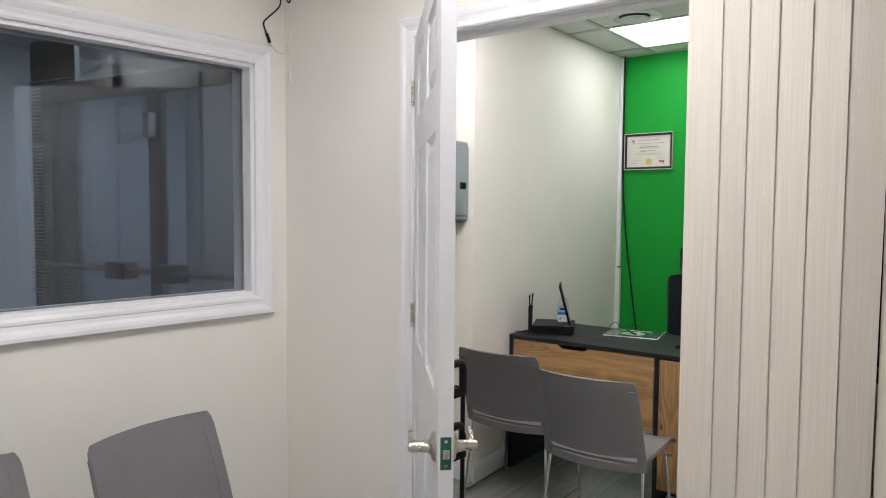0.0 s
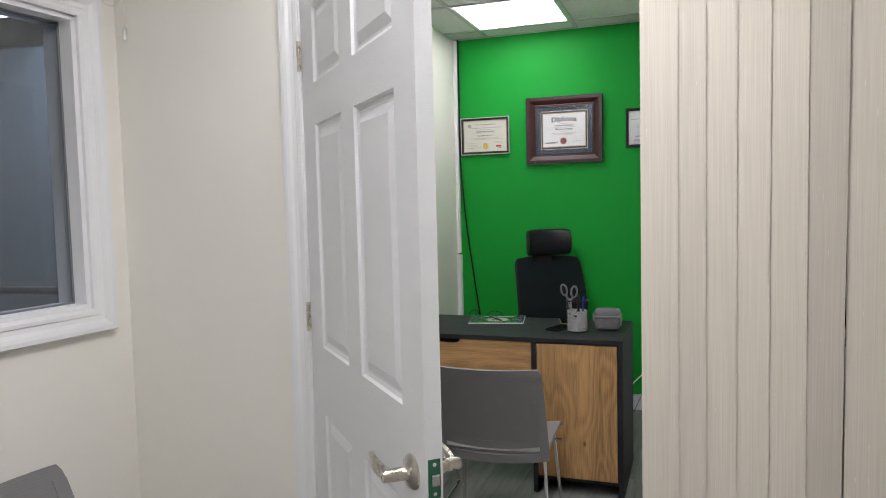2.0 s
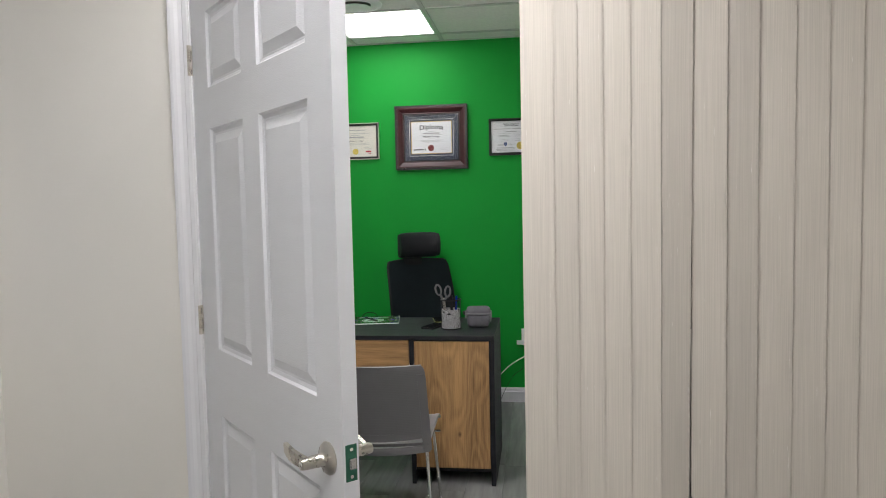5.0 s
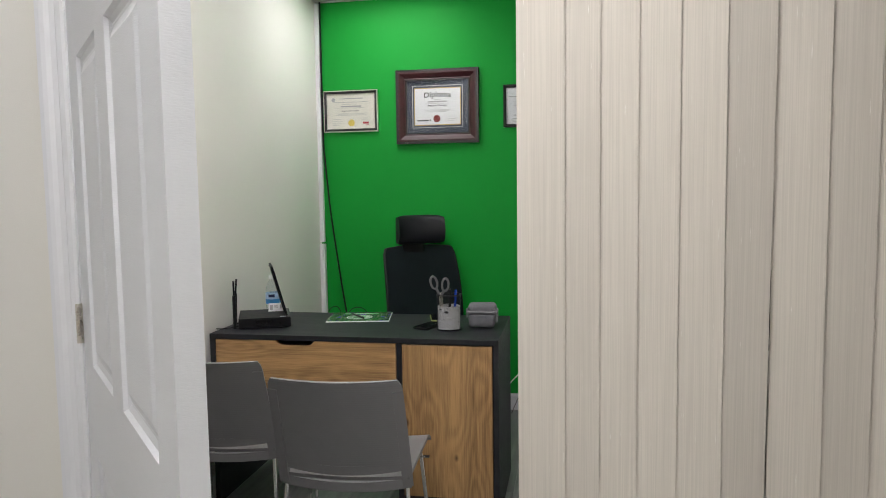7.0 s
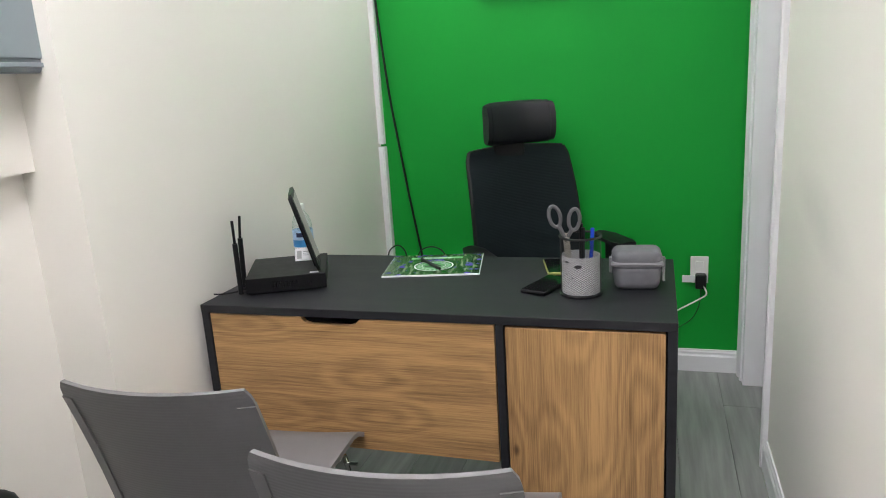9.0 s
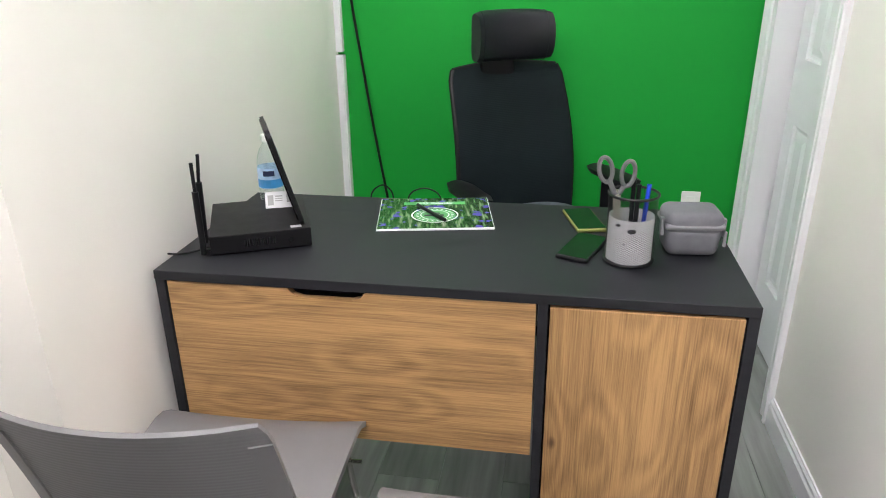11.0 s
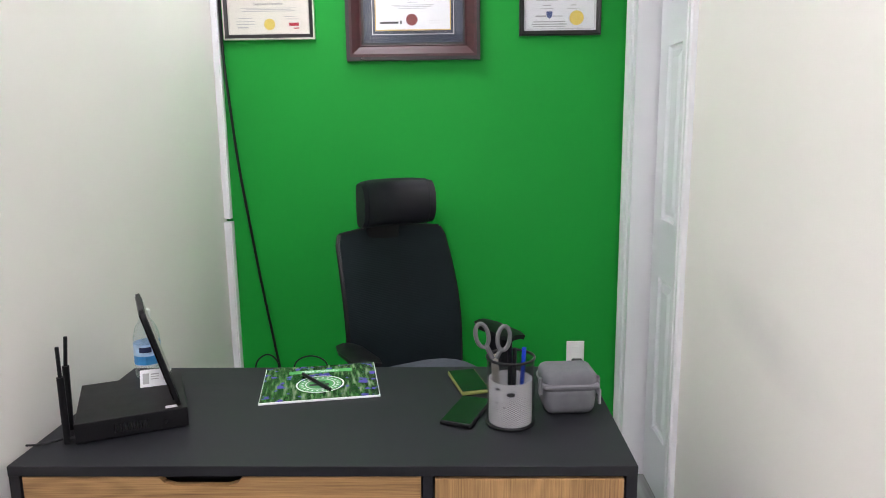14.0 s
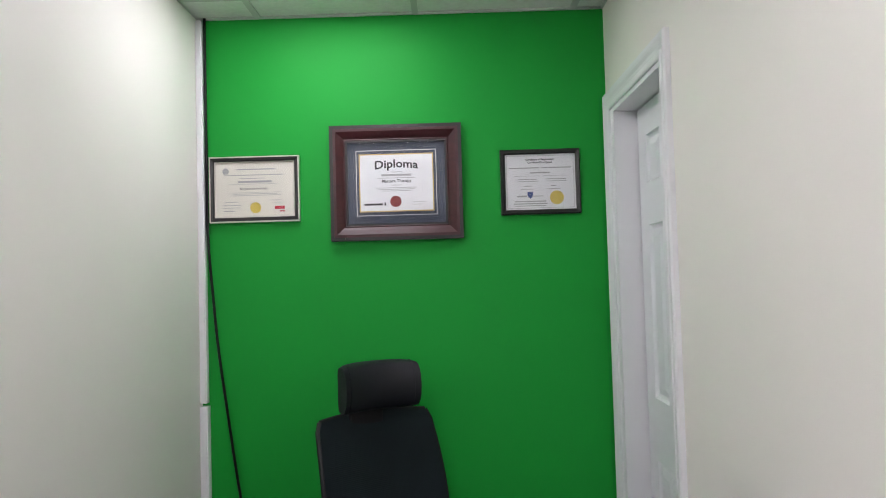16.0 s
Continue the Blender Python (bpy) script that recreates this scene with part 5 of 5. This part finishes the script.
def cart():
    ob = empty("printer_cart", pose(-1.585, 2.065, 0), "black metal printer cart with rustic wooden shelves", "cart")
    for z in (0.690, 0.425):
        part("shelf", boxes(((-0.250, -0.132, z - 0.02), (0.250, 0.128, z)), bev=0.002), OAK_DARK, ob)
        for y in (-0.138, 0.134):
            part("shelf_rail", boxes(((-0.262, y - 0.006, z - 0.035), (0.262, y + 0.006, z + 0.002)), bev=0.002), BLACKMETAL, ob)
        for x in (-0.256, 0.256):
            part("shelf_rail", boxes(((x - 0.006, -0.132, z - 0.035), (x + 0.006, 0.128, z + 0.002)), bev=0.002), BLACKMETAL, ob)
            part("bolt", tube(bmesh.new(), [(x * 0.9, 0.10, z), (x * 0.9, 0.10, z + 0.004)], 0.006, 10), BLACKMETAL, ob)
            part("arm", tube(bmesh.new(), fillet([(x, 0.134, z - 0.03), (x, 0.134, z + 0.110), (x, -0.138, z + 0.110), (x, -0.138, z - 0.03)], 0.045), 0.0165, 10), BLACKMETAL, ob, smooth=True)
    for x in (-0.256, 0.256):
        for y in (-0.138, 0.134):
            leg = part("leg", tube(bmesh.new(), [(x, y, 0.03), (x, y, 0.68)], 0.010, 8), BLACKMETAL, ob)
            part("caster", tube(bmesh.new(), [(x - 0.012, y, 0.028), (x + 0.012, y, 0.028)], 0.028, 14), BLACK, leg)


cart()


def printer():
    ob = empty("printer", pose(-1.64, 2.065, 0.690), "black laser printer on the cart's top shelf", "printer")
    part("body", boxes(((-0.185, -0.145, 0), (0.185, 0.145, 0.288)), bev=0.012), BLACK, ob)
    part("scanner", boxes(((-0.185, -0.14, 0.288), (0.155, 0.11, 0.375)), bev=0.02), BLACK, ob)
    bm = bmesh.new()
    for k in range(14):
        box(bm, (0.185, 0.02, 0.060 + k * 0.007), (0.1865, 0.11, 0.0630 + k * 0.007))
    part("vent_slot", bm, PANELGREY, ob)
    part("handhold", boxes(((0.1845, 0.095, 0.18), (0.187, 0.125, 0.225)), bev=0.001), BLACKGLASS, ob)


printer()

# ---------------- things in the waiting room ----------------


def vertical_blinds():
    ob = empty("vertical_blinds", pose(0, 1.70, 0), "closed beige fabric vertical blinds over the window", "blinds")
    part("headrail", boxes(((-0.26, -0.02, 2.30), (1.30, 0.025, 2.34)), bev=0.003), WHITE, ob)
    for x in (-0.15, 0.5, 1.2):
        part("bracket", boxes(((x, 0.020, 2.300), (x + 0.03, 0.0815, 2.345)), bev=0.002), WHITE, ob)
    bm = bmesh.new()
    # slat: shallow outward curve across 89 mm
    sheet(bm, lambda u, v: ((u - 0.5) * 0.089, -0.0014 * (1 - (2 * u - 1) ** 2), 0.10 + 2.19 * v), 8, 1, 0.0009)
    first = part("slat", bm, BLIND, ob, smooth=True)
    rnd = random.Random(4)
    # right-hand edges: uneven where slats bunch up
    edges = [-0.163, -0.099, -0.031, 0.041, 0.120, 0.199, 0.2895, 0.369, 0.459, 0.543] + [0.543 + 0.081 * k for k in range(1, 9)]
    for k, x in enumerate(edges):
        s = first if k == 0 else new("slat", first.data)
        s.parent = ob
        turn = -4.0 + rnd.uniform(-0.9, 0.7)
        lean = {5: 0.36, 6: 0.0, 8: 0.12}.get(k, rnd.uniform(-0.06, 0.06))
        s.matrix_basis = pose(x - 0.0445 - 1.33 * math.tan(radians(lean)), 0.0, 0, 0, lean, turn)


vertical_blinds()


def loose_wires():
    ob = empty("loose_wire", pose(-1.90, 1.762, 1.975), "loose white pull cord with black plug near the ceiling", "cable")
    part("cord", tube(bmesh.new(), fillet([(0.0, 0, 0.02), (0.005, 0, 0.20), (-0.01, 0, 0.40), (-0.02, 0, 0.54)], 0.1), 0.002, 6), CABLEWHITE, ob, smooth=True)
    part("cord_knob", lathe(bmesh.new(), [(0.0, -0.02), (0.007, -0.018), (0.006, 0.0), (0.009, 0.008), (0.007, 0.024), (0.0, 0.026)], 12), CABLEWHITE, ob, smooth=True)
    part("loop", tube(bmesh.new(), fillet([(-0.055, -0.060, 0.135), (-0.050, -0.035, 0.105), (-0.045, -0.012, 0.096), (-0.015, -0.006, 0.100), (0.002, -0.003, 0.16)], 0.04), 0.0018, 6), CABLEWHITE, ob, smooth=True)
    part("lead", tube(bmesh.new(), fillet([(-0.054, -0.076, 0.165), (-0.056, -0.096, 0.210), (-0.048, -0.030, 0.272), (-0.044, -0.016, 0.290), (-0.040, -0.010, 0.36), (-0.040, -0.010, 0.54)], 0.02), 0.0032, 8), BLACK, ob, smooth=True)
    part("lead", tube(bmesh.new(), fillet([(-0.040, -0.008, 0.54), (-0.015, -0.006, 0.31), (0.002, -0.006, 0.295), (0.015, -0.006, 0.32), (0.012, -0.006, 0.54)], 0.02), 0.0032, 8), BLACK, ob, smooth=True)
    part("plug", tube(bmesh.new(), [(-0.055, -0.060, 0.135), (-0.054, -0.077, 0.170)], 0.0062, 8), BLACK, ob, smooth=True)


loose_wires()

# ---------------- floor ----------------
floor = structure(part("floor", boxes(((-4.9, -1.6, -0.10), (1.6, 4.73, -0.0105))), SUBFLOOR), "grey wood-look laminate floor", "floor")


def planks():
    me = {}
    w, L = 0.178, 1.22
    rnd = random.Random(7)
    x = -2.36
    while x < 1.5:
        y = -1.3 - rnd.uniform(0.1, 1.1)
        while y < 4.61:
            x0, x1 = x, min(x + w, 1.48)
            y0, y1 = max(y, -1.3), min(y + L, 4.609 if x0 < 0 else 1.779)
            ln = round(y1 - y0, 3)
            if ln > 0.03:
                key = (ln, round(x1 - x0, 3))
                if key not in me:
                    bm = bmesh.new()
                    a, b, g = key[1] / 2 - 0.0006, ln / 2 - 0.0006, 0.0015
                    top = [bm.verts.new(c) for c in ((-a + g, -b + g, 0), (a - g, -b + g, 0), (a - g, b - g, 0), (-a + g, b - g, 0))]
                    mid = [bm.verts.new(c) for c in ((-a, -b, -0.0012), (a, -b, -0.0012), (a, b, -0.0012), (-a, b, -0.0012))]
                    low = [bm.verts.new(c) for c in ((-a, -b, -0.0104), (a, -b, -0.0104), (a, b, -0.0104), (-a, b, -0.0104))]
                    bm.faces.new(top)
                    for p, q in ((top, mid), (mid, low)):
                        for k in range(4):
                            bm.faces.new((p[k], q[k], q[(k + 1) % 4], p[(k + 1) % 4]))
                    bmesh.ops.recalc_face_normals(bm, faces=bm.faces)
                    me[key] = bpy.data.meshes.new("plank")
                    bm.to_mesh(me[key])
                    bm.free()
                    me[key].materials.append(PLANK)
                ob = new("plank", me[key])
                ob.parent = floor
                ob.location = ((x0 + x1) / 2, (y0 + y1) / 2, 0)
            y += L
        x += w


planks()
